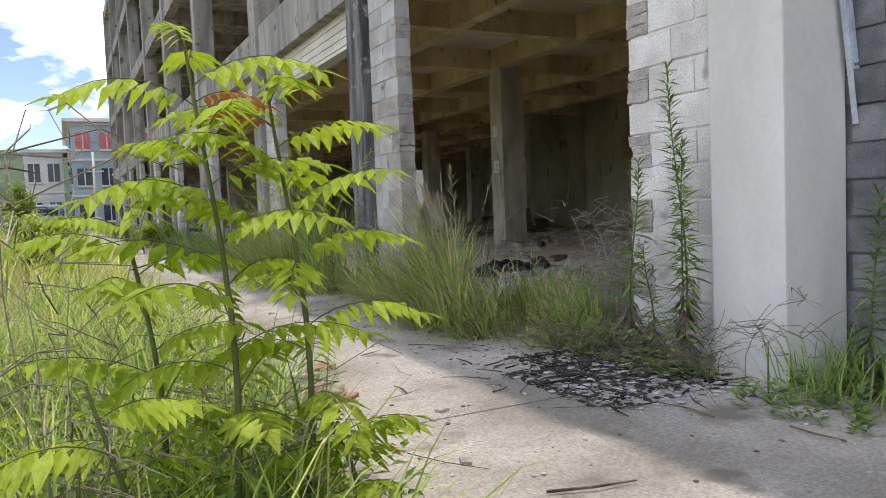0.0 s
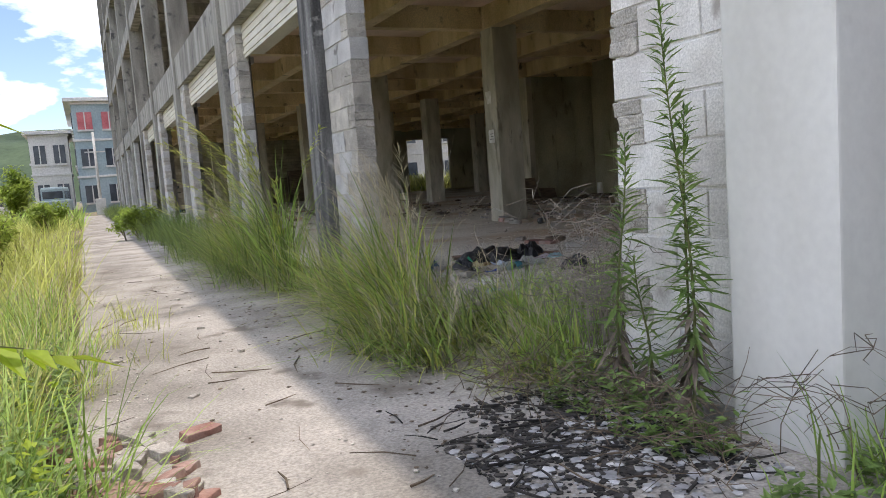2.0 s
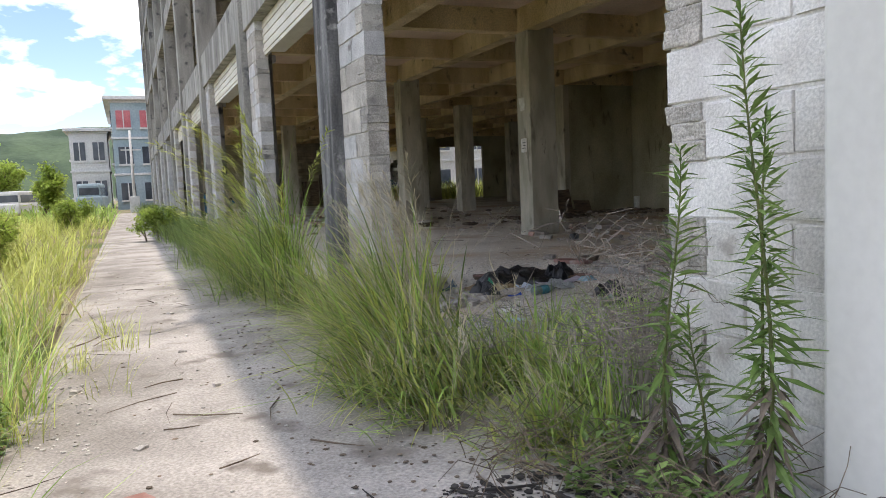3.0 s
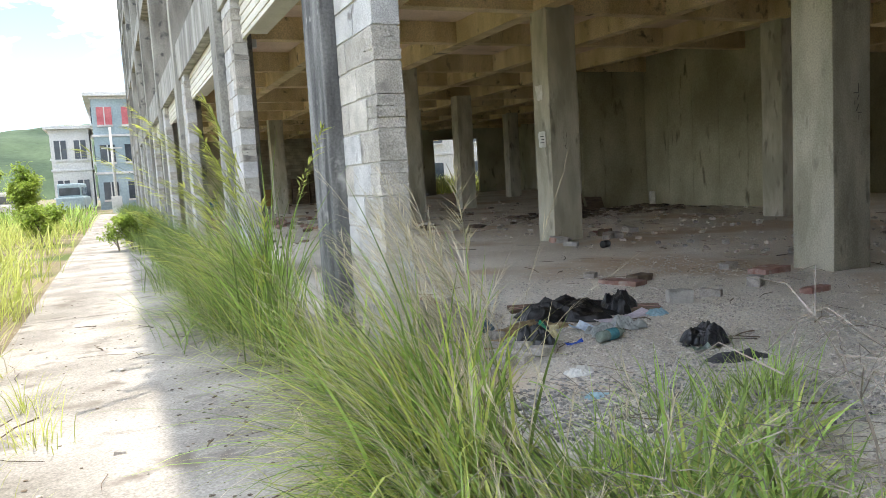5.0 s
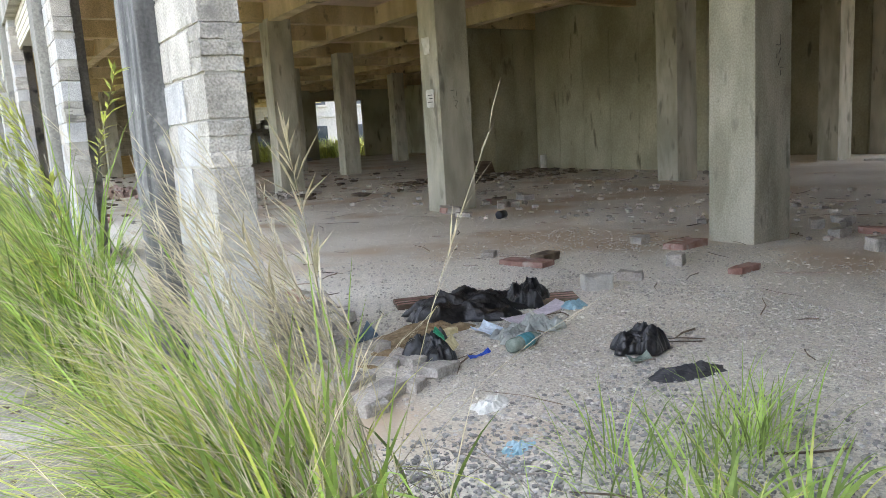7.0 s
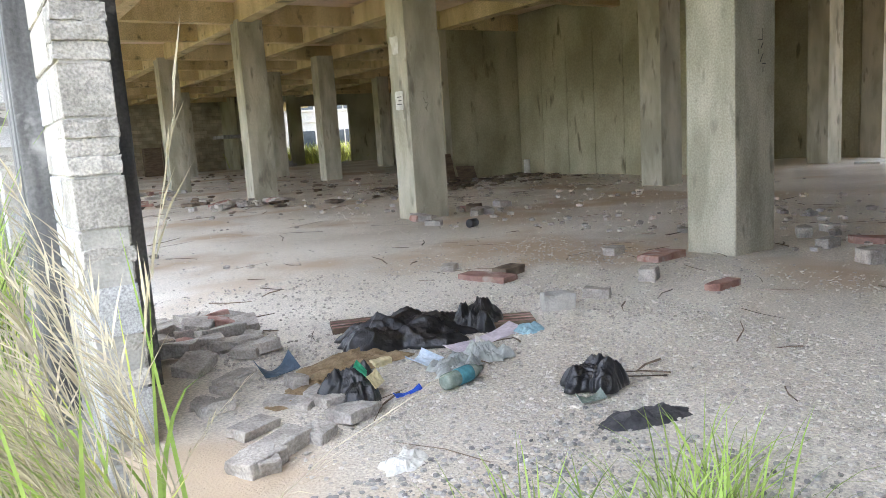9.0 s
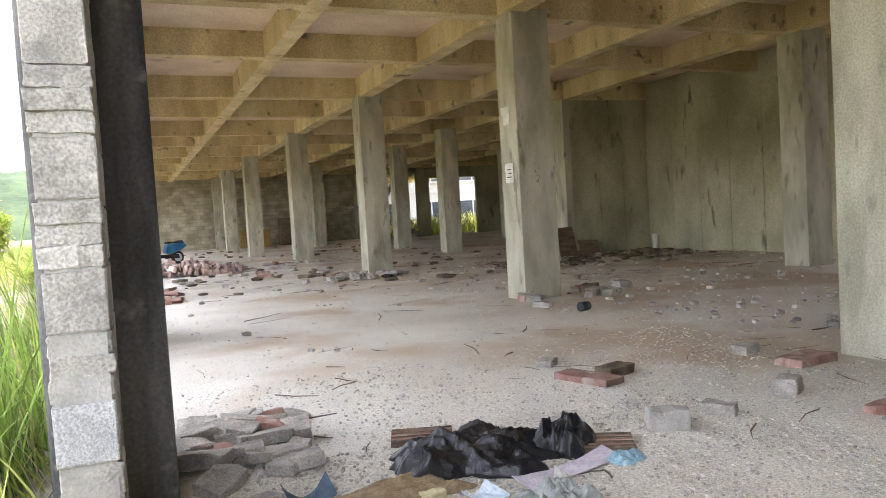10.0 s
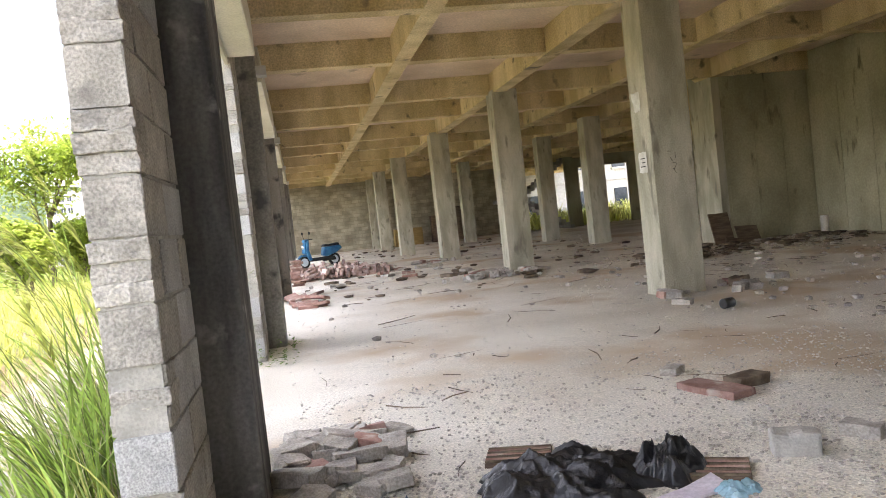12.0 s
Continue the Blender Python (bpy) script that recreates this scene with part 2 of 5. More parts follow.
def rough_box(name, x0, x1, y0, y1, z0, z1, mat, parent=None, bevel=0.012, jitter=0.006, cuts=4, seed=1, label=""):
    """A cast or cut block: worn bevels and slightly uneven faces."""
    bm = bmesh.new()
    add_box(bm, x0, x1, y0, y1, z0, z1, bevel)
    long_edges = [e for e in bm.edges if e.calc_length() > max(x1 - x0, y1 - y0, z1 - z0) * 0.6]
    bmesh.ops.subdivide_edges(bm, edges=long_edges, cuts=cuts, use_grid_fill=True)
    for v in bm.verts:
        v.co += noise.noise_vector(v.co * 2.3 + Vector((seed, seed * 2, 0))) * jitter
    return part(name, bm, mat, parent, label)


def tube(verts, faces, path, radii, sides=5):
    """Adds a tapered tube along a path to the lists."""
    base = len(verts)
    n = len(path)
    for i, p in enumerate(path):
        d = (Vector(path[min(i + 1, n - 1)]) - Vector(path[max(i - 1, 0)])).normalized()
        u = d.orthogonal().normalized()
        w = d.cross(u)
        for k in range(sides):
            a = 2 * math.pi * k / sides
            verts.append(Vector(p) + (u * math.cos(a) + w * math.sin(a)) * radii[i])
    for i in range(n - 1):
        for k in range(sides):
            a, b = base + i * sides + k, base + i * sides + (k + 1) % sides
            faces.append((a, b, b + sides, a + sides))


def blade(verts, faces, root, heading, length, width, lean, droop, segs=4):
    """One folded grass blade: rises, leans over and droops."""
    base = len(verts)
    d = Vector((math.cos(heading), math.sin(heading), 0))
    side = Vector((-d.y, d.x, 0))
    p, angle = Vector(root), lean
    step = length / segs
    for i in range(segs + 1):
        f = i / segs
        w = width * (1 - f) ** 0.7 * (0.6 + 0.8 * min(1, f * 3)) * 0.5
        if i == segs:
            verts.append(p.copy())
        else:
            verts.append(p - side * w)
            verts.append(p + side * w)
        p = p + (d * math.sin(angle) + Vector((0, 0, 1)) * math.cos(angle)) * step
        angle += droop / segs * (0.5 + f)
    for i in range(segs - 1):
        a = base + 2 * i
        faces.append((a, a + 1, a + 3, a + 2))
    a = base + 2 * (segs - 1)
    faces.append((a, a + 1, a + 2))


def leaf(verts, faces, root, along, up, length, width):
    """A pointed leaf with a folded midrib."""
    base = len(verts)
    a = Vector(along).normalized()
    s = a.cross(Vector(up))
    s = s.normalized() if s.length > 1e-4 else a.orthogonal().normalized()
    n = s.cross(a)
    r = Vector(root)
    verts.extend((r, r + a * length * 0.4 + s * width * 0.5 + n * width * 0.12, r + a * length * 0.45 - n * width * 0.05,
                  r + a * length * 0.4 - s * width * 0.5 + n * width * 0.12, r + a * length - n * length * 0.08))
    faces.extend(((base, base + 1, base + 2), (base, base + 2, base + 3), (base + 1, base + 4, base + 2), (base + 2, base + 4, base + 3)))


def pebble(verts, faces, p, size, rng, flat=0.7):
    """A small angular chip."""
    base = len(verts)
    ring = 5
    turn = rng.uniform(0, 6.28)
    for z, k in ((-0.3, 0.8), (0.25, 1.0)):
        for i in range(ring):
            a = turn + 6.283 * i / ring
            r = size * k * rng.uniform(0.35, 0.6)
            verts.append((p[0] + math.cos(a) * r, p[1] + math.sin(a) * r, p[2] + z * size * flat))
    verts.append((p[0] + rng.uniform(-.15, .15) * size, p[1] + rng.uniform(-.15, .15) * size, p[2] + 0.48 * size * flat))
    for i in range(ring):
        j = (i + 1) % ring
        faces.append((base + i, base + j, base + ring + j, base + ring + i))
        faces.append((base + ring + i, base + ring + j, base + 2 * ring))


# ---- the setting ----
FLOOR, PATH_Z, GROUND = 0.08, -0.02, -0.05
ROWS = (2.7, 8.7, 14.1, 20.8, 27.3, 33.9, 40.5, 47.1, 53.7, 60.3)
FACE = 3.45            # west face of the facade columns
LINES = (8.75, 14.1, 19.6, 25.0)
COL = 0.5
SOFFIT, SLAB_Z, TOP = 3.93, 4.36, 16.2
END_Y, EAST_X = 48.6, 25.5

ground = box("ground", -1500, 1500, -1500, 1500, GROUND - 1.0, GROUND, SOIL)
tagged(ground, "weedy brown soil reaching to the horizon", "ground", kind="structure")
floor = empty("floor")
tagged(floor, "dusty rough concrete floor strewn with gravel", "floor", kind="structure")
bm = bmesh.new()
bmesh.ops.create_grid(bm, x_segments=90, y_segments=140, size=0.5)
for v in bm.verts:
    v.co = Vector((3.58 + (v.co.x + 0.5) * (EAST_X - 3.58), 3.0 + (v.co.y + 0.5) * (64 - 3.0), FLOOR))
    v.co.z += 0.018 * noise.noise(v.co * 0.8) + 0.008 * noise.noise(v.co * 3.1)
part("screed", bm, DUST_FLOOR, floor)
box("slab_edge", 3.5, EAST_X, 2.75, 64, GROUND - 0.3, FLOOR - 0.05, CONCRETE, floor)

# outdoor concrete path in cast bays
pavement = empty("pavement")
tagged(pavement, "pale weathered concrete path along the building", "pavement", kind="structure")
for i in range(14):
    y0 = -6 + i * 4.6
    rough_box("concrete_slab", 0.95, 3.5, y0 + 0.008, y0 + 4.592, GROUND - 0.15, PATH_Z, PATH_CONCRETE, pavement, 0.01, 0.006, 6, i)

# facade columns, from the ground to the roof
def facade_column(y, mat, top=TOP):
    ob = rough_box("column", FACE, FACE + COL, y, y + COL, GROUND - 0.1, top, mat, None, 0.012, 0.008, 8, y)
    return tagged(ob, "square weathered raw concrete facade column", "column", "facade columns", "structure")


# second column: the shade of its south face is put into a darker concrete
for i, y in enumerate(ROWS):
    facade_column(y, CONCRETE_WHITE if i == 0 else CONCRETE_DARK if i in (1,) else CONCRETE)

# inner columns
INNER = ((8.70, 8.68), (8.68, 13.95), (8.58, 20.68), (8.40, 27.35), (8.08, 34.3), (8.06, 41.2), (8.2, 46.9),
         (14.05, 14.05), (13.06, 26.75), (13.2, 31.7), (12.1, 40.4), (19.6, 8.7), (19.6, 14.1), (19.2, 27.3), (19.0, 33.9))
for x, y in INNER:
    ob = rough_box("column", x, x + 0.56, y, y + COL, FLOOR - 0.08, SOFFIT + 0.05, CONCRETE_COLUMN, None, 0.014, 0.008, 6, x + y)
    tagged(ob, "square concrete column with board marks and dark stains", "column", "inner columns", "structure")

# ceiling slab and beams, one mesh each kind
bm = bmesh.new()
add_box(bm, FACE + 0.1, EAST_X, 2.76, 64, SLAB_Z, SLAB_Z + 0.14)
tagged(part("ceiling", bm, SLAB), "stained concrete slab soffit", "ceiling", kind="structure")
bm = bmesh.new()
ys = sorted(list(ROWS) + [(a + b) / 2 for a, b in zip(ROWS, ROWS[1:])])
for k, y in enumerate(ys):
    deep = SOFFIT + (0.0 if y in ROWS else 0.02)
    y -= 0.0 if y in ROWS else 0.35
    add_box(bm, FACE + COL - 0.02, EAST_X, y + 0.12, y + 0.38, deep, SLAB_Z + 0.02, 0.008)
tagged(part("cross_beams", bm, CONCRETE_WARM), "stained concrete cross beams, coloured yellow for ground bounce", "beam", kind="structure")
bm = bmesh.new()
for x in (6.02, 8.62, 11.4, 13.9, 16.9, 19.7):
    add_box(bm, x, x + (0.3 if x not in (6.02, 11.4, 16.9) else 0.26), 2.8, 62, SOFFIT - 0.004, SLAB_Z + 0.02, 0.008)
tagged(part("long_beams", bm, CONCRETE_WARM), "stained concrete beams along the hall, coloured yellow for ground bounce", "beam", kind="structure")

# facade beams of each storey and the upper slabs
for k, (z0, z1) in enumerate(((3.72, 4.46), (7.75, 8.35), (11.65, 12.25), (15.6, TOP + 0.05))):
    bm = bmesh.new()
    for a, b in zip(ROWS, ROWS[1:]):
        add_box(bm, FACE + 0.06, FACE + 0.36, a + COL, b, z0, z1, 0.01)
    tagged(part("facade_beam", bm, CONCRETE), "stained concrete edge beam of one storey", "beam", kind="structure")
    if k:
        bm = bmesh.new()
        add_box(bm, FACE + 0.36, EAST_X, 2.72, 62, z1 - 0.16, z1 - 0.01)
        for y in ys:
            add_box(bm, FACE + 0.4, EAST_X, y + 0.12, y + 0.38, z0, z1 - 0.15)
        tagged(part("upper_floor", bm, CONCRETE), "bare concrete upper floor with beams", "ceiling", kind="structure")
for y in ROWS:
    for x in LINES[:2]:
        box("column", x, x + COL, y, y + COL, SLAB_Z + 0.1, TOP - 0.3, CONCRETE_COLUMN)["kind"] = "structure"

# unseen roof over the wing, edge in line with the facade, added to extend its shadow
bm = bmesh.new()
add_box(bm, FACE + 0.06, EAST_X, -14.2, ROWS[0], TOP - 0.35, TOP + 0.05, 0.01)
tagged(part("wing_roof", bm, CONCRETE), "unseen flat concrete roof over the wing, shading the path", "roof", kind="structure")

# closing walls
WALLS = (("wall_end", FACE + COL, 16.5, END_Y, END_Y + 0.2, FLOOR - 0.1, SLAB_Z, COURSED, "bare concrete block end wall"),
         ("wall_south", FACE + COL + 0.0, EAST_X, 2.9, 3.1, GROUND - 0.1, SLAB_Z, BLOCK_DARK, "dark concrete block wall at the building's end"),
         ("wall_wing", 3.98, 4.18, -14, 2.88, GROUND - 0.1, TOP, BLOCK_DARK, "dark concrete block wall of the adjoining wing"),
         ("wall_wing_end", 4.18, EAST_X, -14, -13.8, GROUND - 0.1, TOP, BLOCK_DARK, "dark concrete block end wall of the wing"),
         ("wall_shaft_front", 16.42, 16.6, 15.2, 21.2, FLOOR - 0.1, SLAB_Z, WALL_CAST, "board-marked cast concrete shaft wall"),
         ("wall_shaft_side", 14.1, 16.4, 21.0, 21.2, FLOOR - 0.1, SLAB_Z, WALL_CAST, "dark cast concrete shaft wall"),
         ("wall_shaft_pilaster", 13.9, 14.1, 21.0, 22.0, FLOOR - 0.1, SLAB_Z, CONCRETE_COLUMN, "cast concrete wall end"),
         ("wall_east", 21.8, 22.0, 14.6, 18.0, FLOOR - 0.1, SLAB_Z, WALL_CAST, "far cast concrete wall"),
         ("wall_east_end", 21.8, 22.25, 14.05, 14.55, FLOOR - 0.1, SLAB_Z, CONCRETE_COLUMN, "square concrete column at the east side"),
         ("wall_east_near", EAST_X - 0.2, EAST_X, 3.1, 5.5, FLOOR - 0.1, SLAB_Z, WALL_CAST, "cast concrete wall on the east side"),
         ("wall_east_far", EAST_X - 0.2, EAST_X, 18.0, 48.0, FLOOR - 0.1, SLAB_Z, WALL_CAST, "far cast concrete wall"),
         ("wall_end_return", 16.5, 16.7, 45.9, END_Y + 0.2, FLOOR - 0.1, SLAB_Z, WALL_CAST, "cast concrete return wall behind the stair"),
         ("wall_end_mid", 19.2, 20.0, 45.0, 45.2, FLOOR - 0.1, SLAB_Z, WALL_CAST, "concrete pier between far openings"),
         ("wall_end_far", 23.0, EAST_X, 45.0, 45.2, FLOOR - 0.1, SLAB_Z, WALL_CAST, "far cast concrete wall beside an opening"))
WALLS += (("wall_end_lintel", 20.0, 23.0, 45.0, 45.2, 3.4, SLAB_Z, WALL_CAST, "concrete lintel over a far opening"),)
for name, x0, x1, y0, y1, z0, z1, mat, label in WALLS:
    tagged(rough_box(name, x0, x1, y0, y1, z0, z1, mat, None, 0.01, 0.006, 6, x0), label, "wall", kind="structure")

# ---- block piers beside the columns ----
def block_mesh(name, lx, ly, lz, seed, mat, worn=0.003):
    bm = bmesh.new()
    add_box(bm, -lx / 2, lx / 2, -ly / 2, ly / 2, -lz / 2, lz / 2, 0.007)
    r = random.Random(seed)
    for v in bm.verts:
        v.co += Vector((r.uniform(-1, 1), r.uniform(-1, 1), r.uniform(-1, 1))) * worn
    me = bpy.data.meshes.new(name)
    bm.to_mesh(me)
    bm.free()
    me.materials.append(mat)
    return me


PIER_X0, PIER_X1 = 3.555, 3.745
rng = random.Random(11)
BLOCKS = {(L, m.name): [block_mesh("block", 0.19, L, 0.203, s, m) for s in range(3)] for L in (0.39, 0.19) for m in (BLOCK, BLOCK_DIRTY, WHITEWASH)}


def rough_brick(seed):
    """A thin brick smeared with mortar, its faces lumpy."""
    bm = bmesh.new()
    add_box(bm, -0.097, 0.097, -0.097, 0.097, -0.036, 0.036, 0.006)
    bmesh.ops.subdivide_edges(bm, edges=[e for e in bm.edges if e.calc_length() > 0.05], cuts=4, use_grid_fill=True)
    for v in bm.verts:
        v.co += noise.noise_vector(v.co * 16 + Vector((seed * 3.1, 0, 0))) * 0.009 + noise.noise_vector(v.co * 50 + Vector((0, seed, 0))) * 0.005
    me = bpy.data.meshes.new("brick")
    bm.to_mesh(me)
    bm.free()
    me.materials.append(BLOCK_DIRTY)
    return me


THIN = [rough_brick(k) for k in range(7)]


def pier(y0, y1, top, open_south, white=False):
    ob = box("block_pier", PIER_X0 + 0.011, PIER_X1 - 0.011, y0 + 0.012, y1 - 0.012, GROUND - 0.1, top, WHITEWASH if white else MORTAR)
    tagged(ob, "jagged pier of grey hollow concrete blocks beside a column", "pier", "block piers", "structure")
    z, k = -0.313, 0
    sign = 1 if open_south else -1
    while z < top - 0.1:
        edge = y0 if open_south else y1
        # whole blocks in one course; three thin bricks, then blocks, in the next
        lens = [0.39, 0.39] if k % 2 == 0 else [0.19, 0.39, 0.19]
        for i, L in enumerate(lens):
            c = edge + sign * L / 2
            if k % 2 and i == 0:
                for j in range(3):
                    b = new("brick", rng.choice(THIN))
                    b.parent = ob
                    b.matrix_world = pose((PIER_X0 + PIER_X1) / 2 + rng.uniform(-0.006, 0.006), c + sign * rng.uniform(-0.012, 0.022),
                                          z + 0.036 + j * 0.071, rng.uniform(-1, 1), rng.uniform(-1, 1), rng.choice((0, 180)) + rng.uniform(-1.5, 1.5))
            else:
                b = new("block", rng.choice(BLOCKS[(L, (WHITEWASH if white else BLOCK_DIRTY if rng.random() < 0.25 else BLOCK).name)]))
                b.parent = ob
                b.matrix_world = pose((PIER_X0 + PIER_X1) / 2 + rng.uniform(-0.003, 0.003), c + sign * rng.uniform(-0.004, 0.006), z + 0.105,
                                      0, 0, rng.choice((0, 180)) + rng.uniform(-0.5, 0.5))
            edge += sign * (L + 0.011)
        z, k = z + 0.2165, k + 1


pier(3.2, 4.0, 3.72, False, True)
for y in ROWS[1:6]:
    pier(y - 0.82, y, 3.72, True)
for y in ROWS[6:]:
    ob = box("block_pier", PIER_X0, PIER_X1, y - 0.82, y, GROUND - 0.1, 3.72, BLOCK, None, 0.01)
    tagged(ob, "pier of grey hollow concrete blocks beside a column", "pier", "block piers", "structure")


# blocks of the wing wall beside the corner column
DARK_BLOCK_MESH = [block_mesh("block", 0.03, 0.39, 0.19, 90 + k, BLOCK_DARK) for k in range(3)]
wing = bpy.data.objects["wall_wing"]
for k in range(18):
    for i in range(7):
        b = new("block", rng.choice(DARK_BLOCK_MESH))
        b.parent = wing
        b.matrix_world = pose(3.975 + rng.uniform(-0.002, 0.002), 2.48 - 0.402 * i + (0.2 if k % 2 else 0.0), 0.04 + 0.2025 * k + 0.1)

# ---- roller shutter boxes under the facade beam ----
for a, b in ((8.7, 14.1), (14.1, 20.8), (20.8, 27.3), (27.3, 33.9)):
    ob = empty("roller_shutter", 3.7, a + COL, 3.2)
    tagged(ob, "rolled-up cream corrugated metal shutter under the beam", "shutter", "roller shutters")
    for i in range(9):
        bm = bmesh.new()
        add_box(bm, -0.02 - 0.012 * (i % 2), 0.02, 0, b - 0.82 - a - COL, i * 0.058, i * 0.058 + 0.056, 0.006)
        part("slat", bm, SHUTTER, ob)
    bm = bmesh.new()
    add_box(bm, 0.02, 0.3, 0.02, b - 0.84 - a - COL, 0.06, 0.5, 0.02)
    part("housing", bm, SHUTTER, ob)

# ---- galvanised bar hanging beside the corner column ----
ob = empty("metal_channel", 3.86, 2.662, 2.15)
tagged(ob, "galvanised metal channel hanging beside the corner column", "metal bar")
tilt = pose(0, 0, 0, 0, -9, 0)
for name, y0, y1, x0, x1 in (("web", -0.004, 0.004, -0.03, 0.03), ("flange", -0.03, 0.0, -0.03, -0.026), ("flange", -0.03, 0.0, 0.026, 0.03)):
    bm = bmesh.new()
    add_box(bm, x0, x1, y0, y1, -0.8, 0.8, 0.0015, tilt)
    part(name, bm, STEEL, ob)
bm = bmesh.new()
add_box(bm, -0.033, 0.033, -0.034, 0.006, -0.83, -0.8, 0.002, tilt)
part("end_cap", bm, CONCRETE_DARK, ob, "dark end cap")

# ---- grass and weeds ----
def sward(name, n, seed, area, length, width, mat, lean=(0.08, 0.75), droop=(0.5, 1.9), toward=None, keep=None, clump=0.0, z=GROUND):
    r = random.Random(seed)
    verts, faces = [], []
    (x0, x1), (y0, y1) = area
    made = 0
    while made < n:
        if clump and made % 60 == 0:
            cx, cy = r.uniform(x0, x1), r.uniform(y0, y1)
        if clump:
            x, y = r.gauss(cx, clump), r.gauss(cy, clump)
        else:
            x, y = r.uniform(x0, x1), r.uniform(y0, y1)
        made += 1
        if keep and not keep(x, y):
            continue
        h = math.atan2(y - cy, x - cx) + r.gauss(0, 0.8) if clump else r.uniform(0, 6.283)
        if toward is not None and r.random() < 0.4:
            h = toward + r.gauss(0, 0.7)
        blade(verts, faces, (x, y, z - 0.01), h, r.uniform(*length), r.uniform(*width), r.uniform(*lean), r.uniform(*droop))
    return verts, faces


def stuff(name, vf, mat, label, category, smooth=False):
    return tagged(data_part(name, vf[0], vf[1], mat, None, "", smooth), label, category, kind="stuff")


def clear(x, y):
    """Off the walked line and out of walls and columns."""
    if 3.4 < x < 4.0 and (2.65 < y < 4.02 or 7.86 < y < 9.25 or 13.2 < y < 14.7 or 19.9 < y < 21.4):
        return False
    for ax, ay in ((0.1, 0.05), (0.4, 0.29), (0.63, 0.52), (0.88, 0.7), (1.12, 1.0), (1.35, 1.3)):
        if (x - ax) ** 2 + (y - ay) ** 2 < 0.55 ** 2:
            return False
    return True


field = lambda x, y: clear(x, y) and x < 0.92 + 0.12 * math.sin(y * 2.1) + 0.1 * math.sin(y * 5.3)
stuff("weed_field", sward("a", 9000, 1, ((-3.5, 1.0), (0.9, 9)), (0.3, 0.75), (0.006, 0.013), None, keep=field, clump=0.22), GRASS_FRESH, "bright green weeds beside the path", "grass")
stuff("weed_field", sward("b", 6500, 2, ((-4.5, 1.0), (1.4, 14)), (0.35, 0.85), (0.005, 0.011), None, keep=field, clump=0.25), GRASS_YELLOW, "yellow-green grass beside the path", "grass")
stuff("weed_field", sward("c", 3500, 3, ((-3.5, 0.95), (1.0, 12)), (0.3, 0.8), (0.003, 0.007), None, lean=(0.1, 1.1), keep=field, clump=0.3), GRASS_DRY, "dry straw among the weeds", "grass")
stuff("weed_field", sward("d", 9000, 4, ((-9, 0.7), (9, 34)), (0.5, 1.1), (0.012, 0.026), None, keep=field, clump=0.4), GRASS_YELLOW, "tall yellow-green grass beside the path", "grass")
stuff("weed_field", sward("e", 9000, 5, ((-45, 0.6), (30, 95)), (0.6, 1.3), (0.05, 0.09), None, keep=field, clump=1.4), GRASS_FRESH, "overgrown field of tall grass", "grass")
stuff("weed_field", sward("e2", 8000, 15, ((-45, -2), (20, 70)), (0.4, 0.9), (0.04, 0.08), None, keep=field, clump=1.2), GRASS_YELLOW, "overgrown field of yellow-green grass", "grass")

strip = lambda x, y: clear(x, y) and x > 2.45 + 0.25 * math.sin(y * 1.7) and x < (3.34 if y > 6.1 else 3.7)
stuff("long_grass", sward("i", 2600, 9, ((2.6, 3.6), (9.5, 20)), (0.4, 0.95), (0.007, 0.015), None, toward=3.3, keep=strip, clump=0.28), GRASS_DARK, "long dark grass along the building's edge", "grass")
stuff("long_grass", sward("j", 5000, 10, ((2.4, 3.5), (20, 58)), (0.4, 1.0), (0.012, 0.03), None, keep=strip, clump=0.4), GRASS_DARK, "long dark grass along the building's edge", "grass")
stuff("long_grass", sward("k", 240, 12, ((4.3, 5.0), (5.6, 6.2)), (0.2, 0.42), (0.004, 0.009), None, keep=clear, clump=0.09, z=FLOOR), GRASS_FRESH, "tufts of green grass in the doorway", "grass")
stuff("long_grass", sward("k2", 700, 13, ((3.4, 4.0), (4.2, 6.0)), (0.25, 0.6), (0.005, 0.010), None, keep=clear, clump=0.12, z=PATH_Z), GRASS_FRESH, "tufts of green grass at the threshold", "grass")
stuff("long_grass", sward("k3", 600, 14, ((3.3, 4.9), (1.6, 2.7)), (0.25, 0.55), (0.005, 0.010), None, keep=clear, clump=0.15), GRASS_FRESH, "grass tufts by the corner column", "grass")
stuff("long_grass", sward("k4", 260, 16, ((0.95, 1.6), (5.5, 9)), (0.12, 0.35), (0.003, 0.006), None, clump=0.08, z=PATH_Z), GRASS_YELLOW, "sparse tufts on the path", "grass")


# ---- arching grass tussocks along the threshold ----
def tussock(x, y, z, n, length, width, seed, west=0.5, fresh=GRASS_FRESH):
    r = random.Random(seed)
    ob = empty("grass_tussock", x, y, z)
    tagged(ob, "arching tussock of long green grass with dry straw", "grass tussock", "tussocks along the building")
    for name, mat, count, w, low in (("green_foliage", fresh, int(n * 0.75), width, 0.05), ("yellow_foliage", GRASS_YELLOW, int(n * 0.6), width * 0.8, 0.15), ("straw", GRASS_DRY, int(n * 0.6), width * 0.5, 0.35)):
        verts, faces = [], []
        for k in range(count):
            a = r.uniform(0, 6.283)
            if r.random() < west:
                a = 3.3 + r.gauss(0, 0.8)
            rad = abs(r.gauss(0, 0.07))
            blade(verts, faces, (math.cos(a) * rad, math.sin(a) * rad, -0.02), a + r.gauss(0, 0.35), length * r.uniform(0.45, 1.1), w * r.uniform(0.6, 1.3),
                  r.uniform(0.1, 0.95) + low, r.uniform(0.5, 2.2), 7)
        data_part(name, verts, faces, mat, ob)


